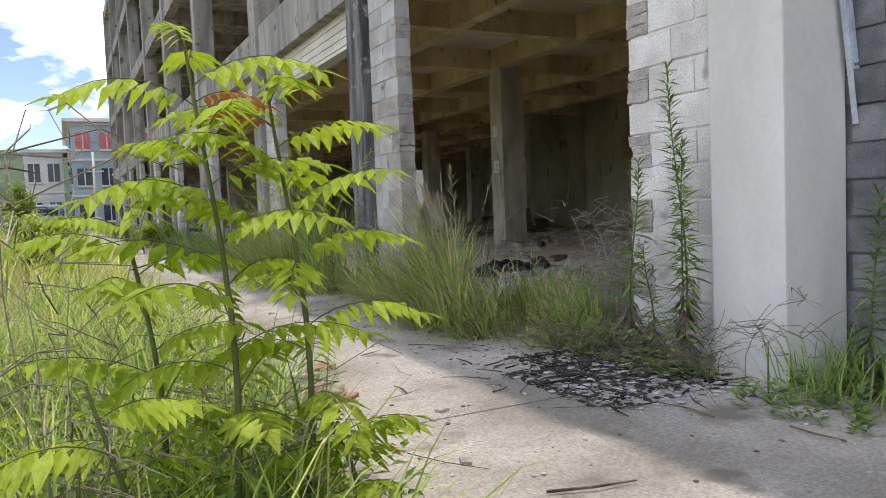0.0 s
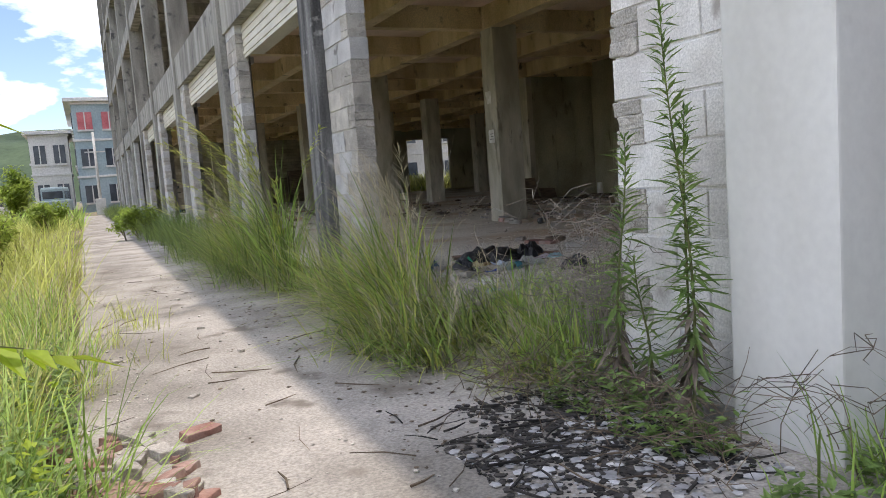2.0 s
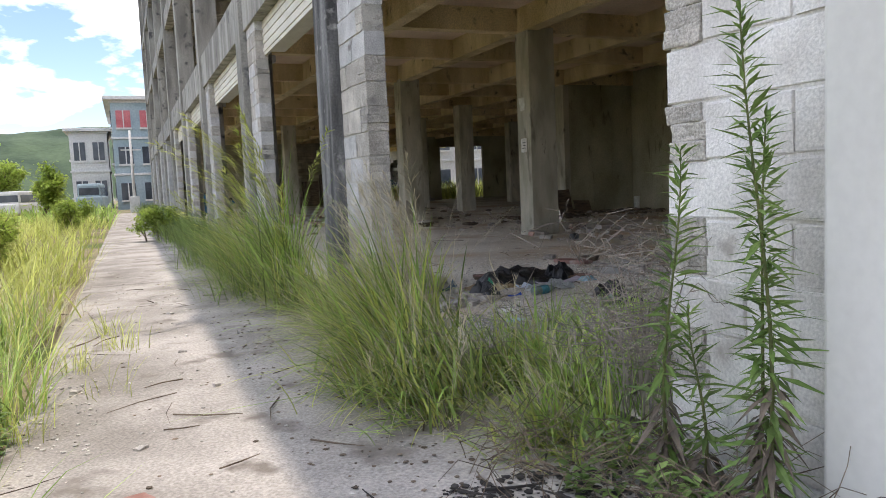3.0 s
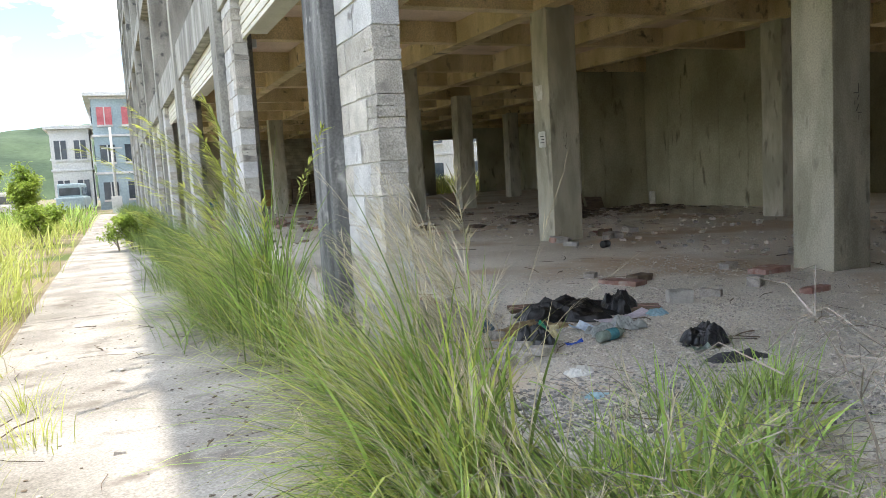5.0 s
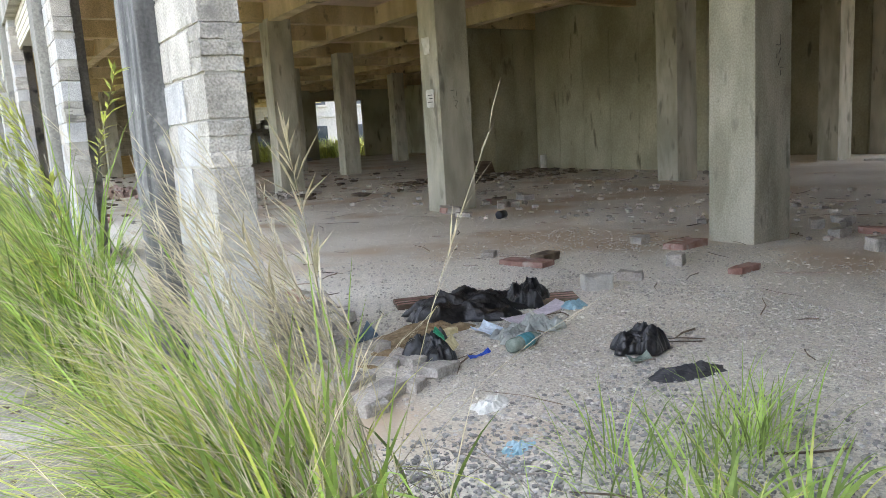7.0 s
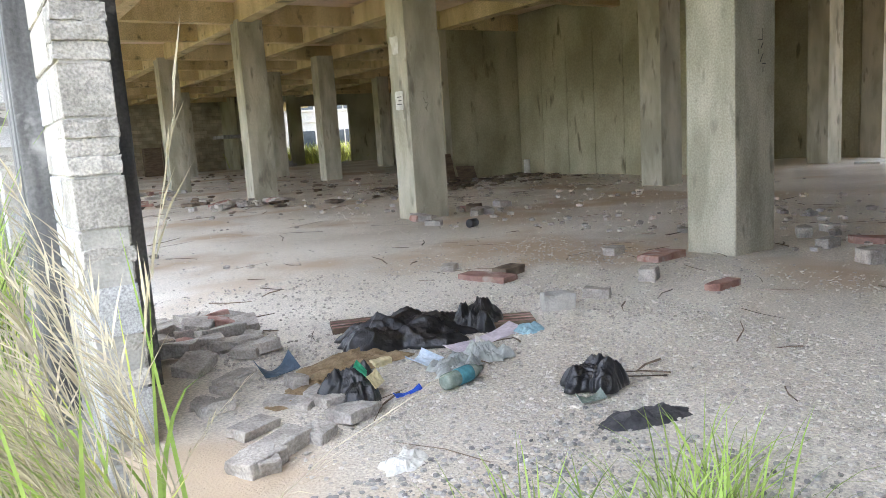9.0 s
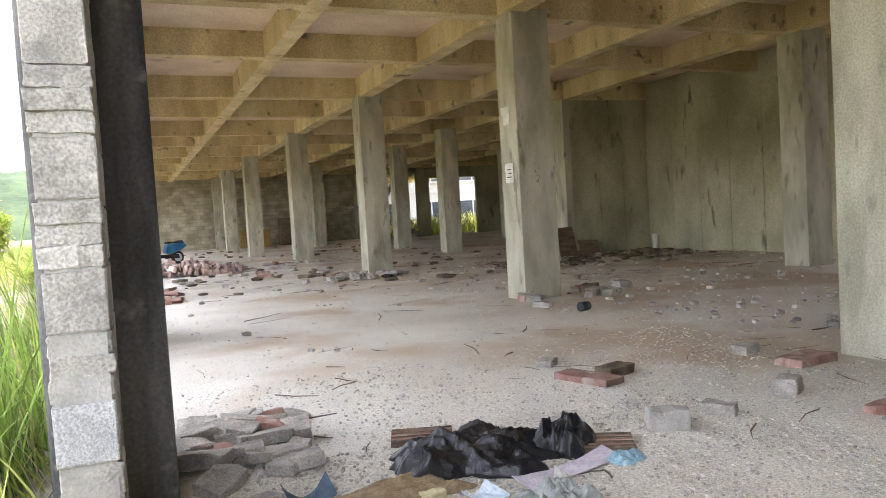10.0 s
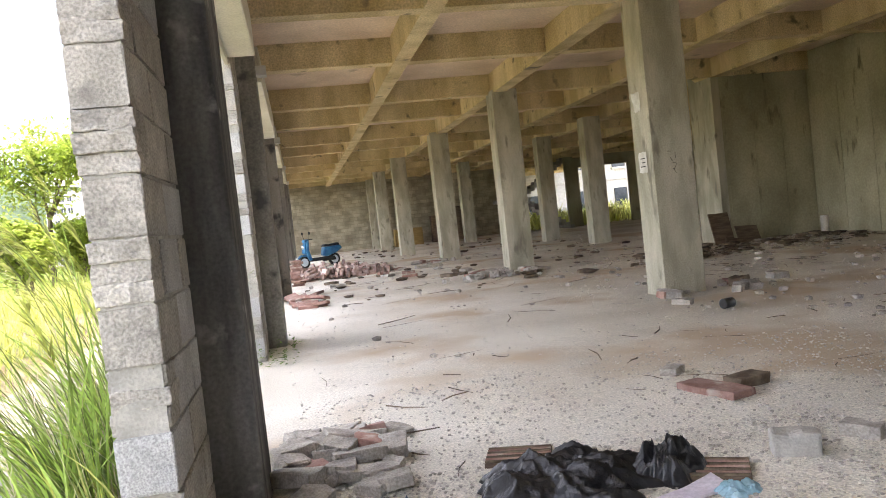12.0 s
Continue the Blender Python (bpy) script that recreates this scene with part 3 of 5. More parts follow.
def fountain(x, y, n, length, seed, heading, fan, fresh):
    """One arching clump of thin blades that fall over to one side, with pale flowering stems."""
    r = random.Random(seed)
    ob = empty("grass_clump", x, y, PATH_Z)
    tagged(ob, "arching clump of thin yellow-green grass with pale straw", "grass clump", "grass clumps along the building")
    for name, mat, share, w, lift in (("green_foliage", fresh, 0.26, 0.015, 0.1), ("yellow_foliage", GRASS_YELLOW, 0.30, 0.011, 0.25), ("straw", GRASS_DRY, 0.3, 0.005, 0.35)):
        verts, faces = [], []
        for k in range(int(n * share)):
            a = heading + r.gauss(0, fan)
            if math.cos(a) > 0.15:
                a = math.pi - a
            rad, b = abs(r.gauss(0, 0.13)), r.uniform(0, 6.283)
            L = length * (0.35 + 0.75 * r.random() ** 0.7)
            blade(verts, faces, (math.cos(b) * rad, math.sin(b) * rad, -0.02), a, L, w * r.uniform(0.55, 1.35), abs(r.gauss(0.62, 0.45)) + lift, r.uniform(0.1, 1.6), 7)
        data_part(name, verts, faces, mat, ob)["kind"] = "stuff"
    sv, sf, hv, hf = [], [], [], []
    for k in range(max(2, n // 40)):
        a, L, lean = heading + r.gauss(0, fan * 0.8), length * r.uniform(0.9, 1.25), r.uniform(0.25, 1.0)
        p, path, ang = Vector((r.gauss(0, 0.07), r.gauss(0, 0.07), -0.02)), [], lean * 0.4
        for i in range(8):
            path.append(p.copy())
            p = p + Vector((math.cos(a) * math.sin(ang), math.sin(a) * math.sin(ang), math.cos(ang))) * L / 7
            ang += lean / 6
        tube(sv, sf, path, [0.0017 * (1 - 0.09 * i) for i in range(8)], 3)
        d = (path[7] - path[5]).normalized()
        for j in range(16):
            q = path[5].lerp(path[7], j / 15)
            out = d * r.uniform(0.9, 1.5) + Vector((r.uniform(-1, 1), r.uniform(-1, 1), r.uniform(-0.7, 0.5))) * 0.35
            leaf(hv, hf, q, out, (0, 0, 1), r.uniform(0.05, 0.11), 0.0035)
    data_part("flower_stems", sv, sf, GRASS_DRY, ob)["kind"] = "stuff"
    data_part("seed_heads", hv, hf, GRASS_DRY, ob, "pale feathery seed heads")["kind"] = "stuff"


rng = random.Random(77)
k = 0
# (count, x range, y range, blades, length range, heading, fan): the doorway, the large clump before the pier, its low skirt, and the run beyond
for count, xs, ys_, n, lens, heading, fan in ((24, (2.85, 3.6), (4.25, 5.75), 125, (0.42, 0.75), 3.6, 1.8), (9, (3.05, 3.46), (5.75, 6.75), 190, (0.95, 1.45), 3.35, 1.3), (8, (2.6, 3.05), (4.5, 6.4), 55, (0.25, 0.42), 3.4, 1.4),
                                              (8, (3.08, 3.36), (6.85, 8.6), 110, (0.7, 1.05), 3.4, 1.1), (16, (2.85, 3.34), (8.8, 13.4), 140, (1.0, 1.45), 3.5, 1.15)):
    for i in range(count):
        x, y = rng.uniform(*xs), ys_[0] + (i + rng.random()) / count * (ys_[1] - ys_[0])
        off_line = abs((x - 2.6) * 0.84 - (y - 4.44) * 1.64) / 1.843
        if clear(x, y) and (off_line > 0.24 or y > 5.7):
            fountain(x, y, n, rng.uniform(*lens), 500 + k, heading + rng.gauss(0, 0.25), fan, GRASS_DARK if rng.random() < 0.3 else GRASS_FRESH)
        k += 1
# broad bright tufts in the doorway
for i, (x, y, L) in enumerate(((3.75, 5.35, 0.6), (3.95, 5.15, 0.55), (4.35, 5.75, 0.45), (4.55, 5.6, 0.4), (3.6, 4.75, 0.55), (4.15, 5.4, 0.45), (3.85, 4.9, 0.55), (3.62, 5.1, 0.6))):
    tussock(x, y, FLOOR - 0.04, 48, L, 0.016, 560 + i, 0.2)

# ---- reeds with feathery heads ----
def reed(x, y, z, height, heading, bend, seed, dry):
    r = random.Random(seed)
    ob = empty("reed_grass", x, y, z)
    tagged(ob, "tall dry reed stems with feathery seed heads" if dry else "tall green reed clump with arching seed heads", "reed grass", "reeds at the facade")
    sv, sf, lv, lf, hv, hf = [], [], [], [], [], []
    for s in range(6 if dry else 8):
        a = heading + r.gauss(0, 0.55)
        h = height * r.uniform(0.65, 1.0)
        lean = bend * r.uniform(0.4, 1.2)
        root = Vector((r.gauss(0, 0.06), r.gauss(0, 0.06), -0.02))
        path = []
        for i in range(8):
            f = i / 7
            path.append(root + Vector((math.cos(a), math.sin(a), 0)) * (lean * h * f ** 2.2) + Vector((0, 0, h * (f - 0.18 * lean * f ** 3))))
        tube(sv, sf, path, [0.0032 * (1 - 0.7 * i / 7) for i in range(8)], 4)
        tip, d = path[-1], (path[-1] - path[-3]).normalized()
        for k in range(26 if dry else 34):
            f = k / 34
            p = path[5].lerp(tip, min(1, f * 1.2)) if f < 0.83 else tip
            ang = a + r.uniform(-1.4, 1.4)
            out = (d * r.uniform(0.7, 1.3) + Vector((math.cos(ang), math.sin(ang), r.uniform(-0.7, 0.25))) * 0.55).normalized()
            leaf(hv, hf, p, out, (0, 0, 1), r.uniform(0.09, 0.2) * (1.25 - f * 0.5), 0.006 if dry else 0.014)
        for k in range(5 if dry else 8):
            blade(lv, lf, root + Vector((r.gauss(0, 0.05), r.gauss(0, 0.05), 0)), a + r.gauss(0, 0.4 if dry else 1.0), h * r.uniform(0.5, 0.95), r.uniform(0.006, 0.010) if dry else r.uniform(0.009, 0.017), r.uniform(0.1, 0.45), r.uniform(0.6, 1.7), 6)
    data_part("stem", sv, sf, GRASS_DRY if dry else STEM, ob)
    data_part("blades", lv, lf, GRASS_DRY if dry else GRASS_FRESH, ob)
    data_part("seed_head", hv, hf, GRASS_DRY if dry else GRASS_YELLOW, ob)
    return ob


for i, (x, y, h, hd, b, dry) in enumerate(((3.15, 9.6, 2.3, 3.4, 0.5, False), (3.2, 10.1, 2.2, 3.3, 0.45, False), (3.0, 9.2, 1.9, 3.5, 0.65, False), (3.0, 9.0, 1.35, 3.5, 0.75, False),
                                           (3.42, 6.3, 1.25, 2.6, 0.3, True), (3.42, 6.1, 1.2, 2.8, 0.35, True), (3.38, 6.55, 1.3, 2.6, 0.3, True), (3.32, 6.25, 1.5, 2.8, 0.4, True),
                                           (3.36, 6.45, 1.5, 2.9, 0.35, True), (3.34, 6.75, 1.3, 2.9, 0.5, True), (3.2, 12.2, 1.6, 3.4, 0.6, False),
                                           (2.9, 16.5, 1.5, 3.2, 0.6, False))):
    reed(x, y, PATH_Z, h, hd, b, 40 + i, dry)


# ---- upright leafy weeds by the corner pier ----
def horseweed(x, y, height, seed, lean=0.0):
    r = random.Random(seed)
    ob = empty("horseweed", x, y, PATH_Z)
    tagged(ob, "tall upright green weed with narrow leaves against the pier", "weed", "upright weeds")
    sv, sf, lv, lf, bv, bf = [], [], [], [], [], []
    bend = r.uniform(-0.05, 0.05)
    path = [Vector((lean * f * f + bend * math.sin(f * 5), bend * f, height * f)) for f in [i / 10 for i in range(11)]]
    tube(sv, sf, path, [0.009 * (1 - 0.75 * i / 10) for i in range(11)], 6)
    n = int(height * 165)
    for k in range(n):
        f = 0.08 + 0.92 * (k / n)
        p = path[min(9, int(f * 10))].lerp(path[min(10, int(f * 10) + 1)], f * 10 % 1)
        a = k * 2.4 + r.uniform(-0.3, 0.3)
        up = 0.8 - 1.3 * (1 - f) + r.uniform(-0.7, 0.5)
        out = Vector((math.cos(a), math.sin(a), up)).normalized()
        L = (0.175 if f > 0.3 else 0.18) * (1.05 - 0.5 * f) * r.uniform(0.7, 1.25)
        dry = f < 0.3 and r.random() < 0.55
        leaf(bv if dry else lv, bf if dry else lf, p, out if not dry else Vector((out.x, out.y, -0.8)), (r.uniform(-.5, .5), r.uniform(-.5, .5), 1), L * r.uniform(0.6, 1.2), L * 0.15)
    data_part("stem", sv, sf, STEM, ob)
    data_part("leaves", lv, lf, LEAF_WEED, ob)
    data_part("withered_leaves", bv, bf, BARK, ob, "withered brown lower leaves")


horseweed(3.36, 3.78, 1.26, 1)
horseweed(3.3, 3.28, 1.78, 2)
horseweed(3.36, 3.36, 1.35, 5, 0.06)
horseweed(3.74, 2.42, 1.0, 3)
horseweed(3.40, 3.66, 0.7, 6)


# ---- dead brush in the doorway ----
DEAD_STEM = material("dead_stem", (0.17, 0.145, 0.12), (0.34, 0.295, 0.245), 3, 60, 0.9, 0.0, island=0.3)


def brush(x, y, z, seed, n, height, mat, label, spread=1.0, girth=0.0028):
    r = random.Random(seed)
    ob = empty("dead_brush", x, y, z)
    tagged(ob, label, "dead plant", "dead brush")
    tv, tf = [], []
    for s in range(n):
        verts, faces = [], []
        a = r.uniform(0, 6.283)
        h = height * r.uniform(0.4, 1.0)
        reach = h * r.uniform(0.3, 1.1) * spread
        root = Vector((r.gauss(0, 0.16 * spread), r.gauss(0, 0.3 * spread), -0.01))
        path = [root + Vector((math.cos(a + 0.7 * f), math.sin(a + 0.7 * f), 0)) * reach * f + Vector((0, 0, h * (1.5 * f - 0.75 * f * f - 0.15 * f ** 4))) for f in [i / 7 for i in range(8)]]
        path = [p + noise.noise_vector(p * 6 + Vector((seed, s, 0))) * 0.025 for p in path]
        tube(verts, faces, path, [girth * (1 - 0.7 * i / 7) for i in range(8)], 3)
        for k in range(7):
            p = path[r.randint(2, 7)]
            b = r.uniform(0, 6.283)
            q = p + Vector((math.cos(b), math.sin(b), r.uniform(-0.2, 0.8))) * r.uniform(0.06, 0.2)
            q2 = q + Vector((math.cos(b + .6), math.sin(b + .6), r.uniform(-0.9, 0.3))) * r.uniform(0.04, 0.12)
            tube(tv, tf, [p, q, q2], [0.0023, 0.0017, 0.0011], 3)
        data_part("stem", verts, faces, mat, ob)
    data_part("side_twigs", tv, tf, mat, ob)["kind"] = "stuff"
    return ob


for i, (x, y, h, n) in enumerate(((3.62, 4.25, 1.5, 50), (3.66, 4.75, 1.0, 16), (3.7, 5.4, 0.7, 8), (3.7, 5.9, 0.45, 4), (3.1, 3.3, 0.3, 12), (3.38, 2.95, 0.8, 7), (3.3, 3.5, 0.4, 14), (2.95, 4.1, 0.35, 12))):
    brush(x, y, PATH_Z, 70 + i, n, h, DEAD_STEM if i < 4 else LITTER, "tangled grey dead stems at the open bay" if i < 4 else "tangled dry stems on the ground by the pier",
          0.3 if i == 0 else 1.0, 0.0032 if i == 0 else 0.0026)


for i, (x, y, h, n) in enumerate(((-0.02, 2.0, 2.0, 6), (0.3, 2.5, 1.9, 5), (0.62, 2.3, 1.2, 6), (0.2, 1.9, 1.0, 7), (-0.4, 2.4, 1.3, 7))):
    brush(x, y, GROUND, 85 + i, n, h, DEAD_STEM, "dry brown weed stalks among the green weeds", 0.3, 0.0024)


# ---- sapling with feathered leaves ----
def pinnate(lv, lf, sv, sf, root, heading, length, droop, r, size=0.075):
    d = Vector((math.cos(heading), math.sin(heading), 0))
    path, p, ang = [], Vector(root), radians(35)
    for i in range(9):
        path.append(p.copy())
        p = p + (d * math.cos(ang) + Vector((0, 0, 1)) * math.sin(ang)) * length / 8
        ang -= droop / 8
    tube(sv, sf, path, [0.0025 * (1 - 0.07 * i) for i in range(9)], 4)
    side = Vector((-d.y, d.x, 0))
    n = 9
    for k in range(n):
        f = 0.18 + 0.8 * k / (n - 1)
        q = path[int(f * 8)].lerp(path[min(8, int(f * 8) + 1)], f * 8 % 1)
        L = size * (1.1 - 0.75 * abs(f - 0.5)) * r.uniform(0.85, 1.15)
        for sgn in (-1, 1):
            out = side * sgn + d * 0.55 + Vector((0, 0, r.uniform(-1.0, -0.25)))
            leaf(lv, lf, q, out, (r.uniform(-.3, .3), r.uniform(-.3, .3), 1), L, L * 0.40)
    leaf(lv, lf, path[-1], d + Vector((0, 0, -0.3)), (0, 0, 1), size, size * 0.32)


def sapling(x, y, height, n, seed, leaf_len, rust=True):
    r = random.Random(seed)
    ob = empty("sapling", x, y, GROUND)
    tagged(ob, "young sapling with sunlit yellow-green feathered leaves", "sapling", "saplings by the path")
    sv, sf = [], []
    path = [Vector((0.05 * math.sin(f * 4), 0.04 * f, height * 0.86 * f)) for f in [i / 8 for i in range(9)]]
    tube(sv, sf, path, [0.012 * (1 - 0.65 * i / 8) for i in range(9)], 6)
    for k in range(n):
        f = 0.2 + 0.8 * (k / (n - 1)) ** 0.85
        p = path[min(7, int(f * 8))].lerp(path[min(8, int(f * 8) + 1)], f * 8 % 1)
        a = k * 2.4 + r.uniform(-0.3, 0.3)
        young = f > 0.95
        rusty = young and rust and k % 2
        lv, lf = [], []
        pinnate(lv, lf, sv, sf, p, a, leaf_len * (0.5 if young else r.uniform(0.75, 1.05)), radians(r.uniform(40, 85)), r, 0.06 if young else 0.1)
        data_part("feathered_leaf", lv, lf, LEAF_RUST if rusty else LEAF_SUMAC, ob, "rusty orange young leaf" if rusty else "")
    data_part("stem", sv, sf, STEM, ob)
    return ob


sapling(0.44, 2.1, 1.80, 22, 5, 0.42)
sapling(0.66, 2.14, 1.72, 18, 6, 0.40)
sapling(0.26, 2.25, 1.35, 13, 7, 0.38, False)
sapling(0.15, 1.8, 0.8, 7, 8, 0.28, False)
sapling(0.78, 2.1, 0.55, 8, 9, 0.24, False)
sapling(-0.5, 3.6, 1.2, 16, 10, 0.36, False)


# ---- low leafy ground weeds ----
def low_weed(seed, n, area, size, z, mat, name, label):
    r = random.Random(seed)
    verts, faces = [], []
    for i in range(n):
        x, y = r.uniform(*area[0]), r.uniform(*area[1])
        if not clear(x, y):
            continue
        hgt = r.uniform(0.05, size)
        for k in range(9):
            a = r.uniform(0, 6.283)
            leaf(verts, faces, (x, y, z + hgt * k / 9), (math.cos(a), math.sin(a), r.uniform(-0.1, 0.6)), (0, 0, 1), r.uniform(0.04, 0.09), r.uniform(0.02, 0.035))
    stuff(name, (verts, faces), mat, label, "weeds")


low_weed(3, 1500, ((-1.2, 0.95), (0.9, 6)), 0.45, GROUND, LEAF_WEED, "leafy_weeds", "broad-leaved green weeds beside the path")
low_weed(4, 700, ((-1.0, 0.95), (1.2, 5)), 0.5, GROUND, LEAF_SUMAC, "leafy_weeds", "sunlit broad-leaved weeds beside the path")
low_weed(5, 160, ((2.9, 4.6), (1.9, 2.66)), 0.12, PATH_Z, LEAF_WEED, "leafy_weeds", "creeping weeds by the corner column")
low_weed(6, 70, ((3.0, 3.5), (3.0, 4.1)), 0.25, PATH_Z, LEAF_WEED, "leafy_weeds", "leafy weeds at the pier's foot")
low_weed(7, 60, ((3.5, 4.1), (12.9, 14.0)), 0.4, PATH_Z, LEAF_WEED, "leafy_weeds", "small leafy weeds in an open bay")
low_weed(8, 1500, ((2.55, 3.4), (14, 34)), 0.9, PATH_Z, LEAF_WEED, "leafy_weeds", "dark bushes along the building's edge")


# ---- shuttering panels on the shaft walls ----
PANEL = {}
for ob_name, along, fixed, start, n, w in (("wall_shaft_front", "y", 16.42, 15.25, 6, 0.96), ("wall_shaft_side", "x", 21.0, 14.15, 3, 0.74), ("wall_east", "y", 21.8, 14.65, 3, 1.1)):
    wall = bpy.data.objects[ob_name]
    for i in range(n):
        for z0, z1 in ((FLOOR - 0.05, 2.15), (2.16, 3.55)):
            key = (along, round(w, 2), z0)
            if key not in PANEL:
                bm = bmesh.new()
                L, D = w - 0.012, 0.012
                add_box(bm, -D / 2 if along == "y" else -L / 2, D / 2 if along == "y" else L / 2, -L / 2 if along == "y" else -D / 2, L / 2 if along == "y" else D / 2, 0, z1 - z0, 0.003)
                me = bpy.data.meshes.new("panel")
                bm.to_mesh(me)
                bm.free()
                me.materials.append(WALL_CAST)
                PANEL[key] = me
            p = new("panel", PANEL[key])
            p.parent = wall
            c = start + (i + 0.5) * w
            off = (i % 2) * 0.003
            p.location = (fixed - 0.004 - off, c, z0) if along == "y" else (c, fixed - 0.004 - off, z0)

# ---- papers and scrawls on the columns ----
PAPER = material("aged_paper", (0.62, 0.60, 0.54), (0.78, 0.77, 0.72), 9, 80, 0.9, 0.1)
INK = material("dark_ink", (0.03, 0.03, 0.03), (0.06, 0.055, 0.05), 20, 90, 0.8, 0.0)


def notice(y, z, w, h, seed):
    ob = empty("paper_notice", 8.672, y, z)
    tagged(ob, "torn pale paper notice pasted on a concrete column", "notice", "notices")
    bm = bmesh.new()
    bmesh.ops.create_grid(bm, x_segments=8, y_segments=8, size=0.5)
    r = random.Random(seed)
    for v in bm.verts:
        y0, z0 = v.co.x * w, v.co.y * h
        edge = max(abs(v.co.x), abs(v.co.y)) > 0.49
        v.co = Vector((-0.006 - (0.03 * max(0, v.co.x + v.co.y) ** 2 if seed % 2 else 0), y0 + (r.uniform(-.01, .01) if edge else 0), z0 + (r.uniform(-.01, .01) if edge else 0)))
    bm.normal_update()
    bmesh.ops.solidify(bm, geom=list(bm.faces), thickness=0.0015)
    part("sheet", bm, PAPER, ob)
    for k in range(3):
        bm = bmesh.new()
        add_box(bm, -0.0115, -0.0095, -w * 0.32, w * r.uniform(0.05, 0.3), h * (0.2 - 0.2 * k) - 0.006, h * (0.2 - 0.2 * k) + 0.006)
        if seed % 2 == 0:
            part("printed_line", bm, INK, ob, "faint printed line")
        else:
            bm.free()


notice(14.22, 2.58, 0.18, 0.24, 1)
notice(14.2, 1.80, 0.22, 0.26, 2)


def scrawl(x, y, z, face, n, seed):
    """Hand-drawn strokes too faint to read, as short bars."""
    ob = empty("scrawled_mark", x, y, z)
    tagged(ob, "black hand-scrawled strokes on a concrete column", "graffiti", "scrawls")
    r = random.Random(seed)
    for i in range(n):
        a, u, v, L = r.choice((0, 90, 60, 120)), r.uniform(-.06, .06), -i * 0.05, r.uniform(0.04, 0.1)
        bm = bmesh.new()
        add_box(bm, -L / 2, L / 2, -0.001, 0.001, -0.003, 0.003, 0.0, pose(u, 0, v, 0, a, 0))
        if face == "west":
            bmesh.ops.transform(bm, matrix=pose(0, 0, 0, 0, 0, 90), verts=bm.verts)
        part("stroke", bm, INK, ob)


scrawl(9.05, 8.666, 1.95, "south", 7, 1)
scrawl(8.95, 13.936, 1.9, "south", 6, 2)


# ---- loose floor litter ----
def scatter(name, n, seed, boxes, size, mat, label, category, z=FLOOR, flat=0.7, power=2.0):
    r = random.Random(seed)
    verts, faces = [], []
    for i in range(n):
        (x0, x1), (y0, y1) = boxes[i % len(boxes)]
        x, y = r.uniform(x0, x1), r.uniform(y0, y1)
        if 3.4 < x < 4.0 and not 4.1 < y < 7.8 and x > 3.5 and z == FLOOR and y < 9.3:
            continue
        sz = size[0] + (size[1] - size[0]) * r.random() ** power
        zz = z + (0.018 * noise.noise((x * 0.8, y * 0.8, z * 0.8)) if z == FLOOR else 0)
        pebble(verts, faces, (x, y, zz + sz * 0.12), sz, r, flat)
    return stuff(name, (verts, faces), mat, label, category)


scatter("gravel", 30000, 21, (((4.1, 8.6), (5.2, 11)), ((4.3, 7), (5.6, 9))), (0.005, 0.026), GRAVEL, "loose pale gravel strewn over the floor", "gravel", power=3)
scatter("gravel", 4500, 22, (((6, 14), (5.5, 18)), ((4, 9), (9, 20))), (0.006, 0.026), GRAVEL, "loose gravel and mortar chips on the floor", "gravel", power=3)
scatter("gravel", 900, 23, (((0.9, 3.4), (1.5, 12)), ((0.85, 1.35), (2.5, 7))), (0.006, 0.03), GRAVEL, "small stones on the path", "gravel", PATH_Z)
scatter("debris", 700, 24, (((4.2, 16), (12, 34)), ((8.5, 16), (12, 21)), ((9, 14), (7, 12))), (0.04, 0.16), STONE, "mortar lumps and broken rubble on the floor", "rubble", power=3)
scatter("debris", 420, 25, (((4.2, 14), (18, 44)), ((11, 16), (18, 20.8))), (0.08, 0.35), LITTER, "brown rubble and wood scraps on the floor", "rubble", flat=0.3, power=3)
DARK_GRAVEL = material("damp_dark_gravel", (0.24, 0.23, 0.215), (0.42, 0.405, 0.38), 12, 90, 0.9, 0.3, island=0.45)
scatter("gravel", 6000, 29, (((3.75, 5.4), (5.6, 7.0)), ((3.7, 4.9), (5.7, 6.8))), (0.006, 0.03), DARK_GRAVEL, "damp dark grey gravel inside the threshold", "gravel", power=2.5)
ASH = material("pale_ash", (0.34, 0.33, 0.33), (0.58, 0.57, 0.56), 9, 60, 0.95, 0.3, island=0.3)
scatter("charred_litter", 2600, 26, (((2.35, 3.3), (2.85, 3.8)), ((2.6, 3.4), (3.0, 4.2))), (0.01, 0.045), CHAR, "black charred litter on the ground by the pier", "litter", PATH_Z, 0.25, 2)
scatter("charred_litter", 520, 27, (((2.35, 3.3), (2.75, 3.7)),), (0.01, 0.06), ASH, "pale scraps among the charred litter", "litter", PATH_Z, 0.25, 2)
scatter("dry_leaves", 700, 28, (((0.9, 3.3), (1.8, 14)), ((2.2, 3.0), (3.5, 9))), (0.01, 0.035), LITTER, "dry brown leaves on the path", "litter", PATH_Z, 0.2, 2)


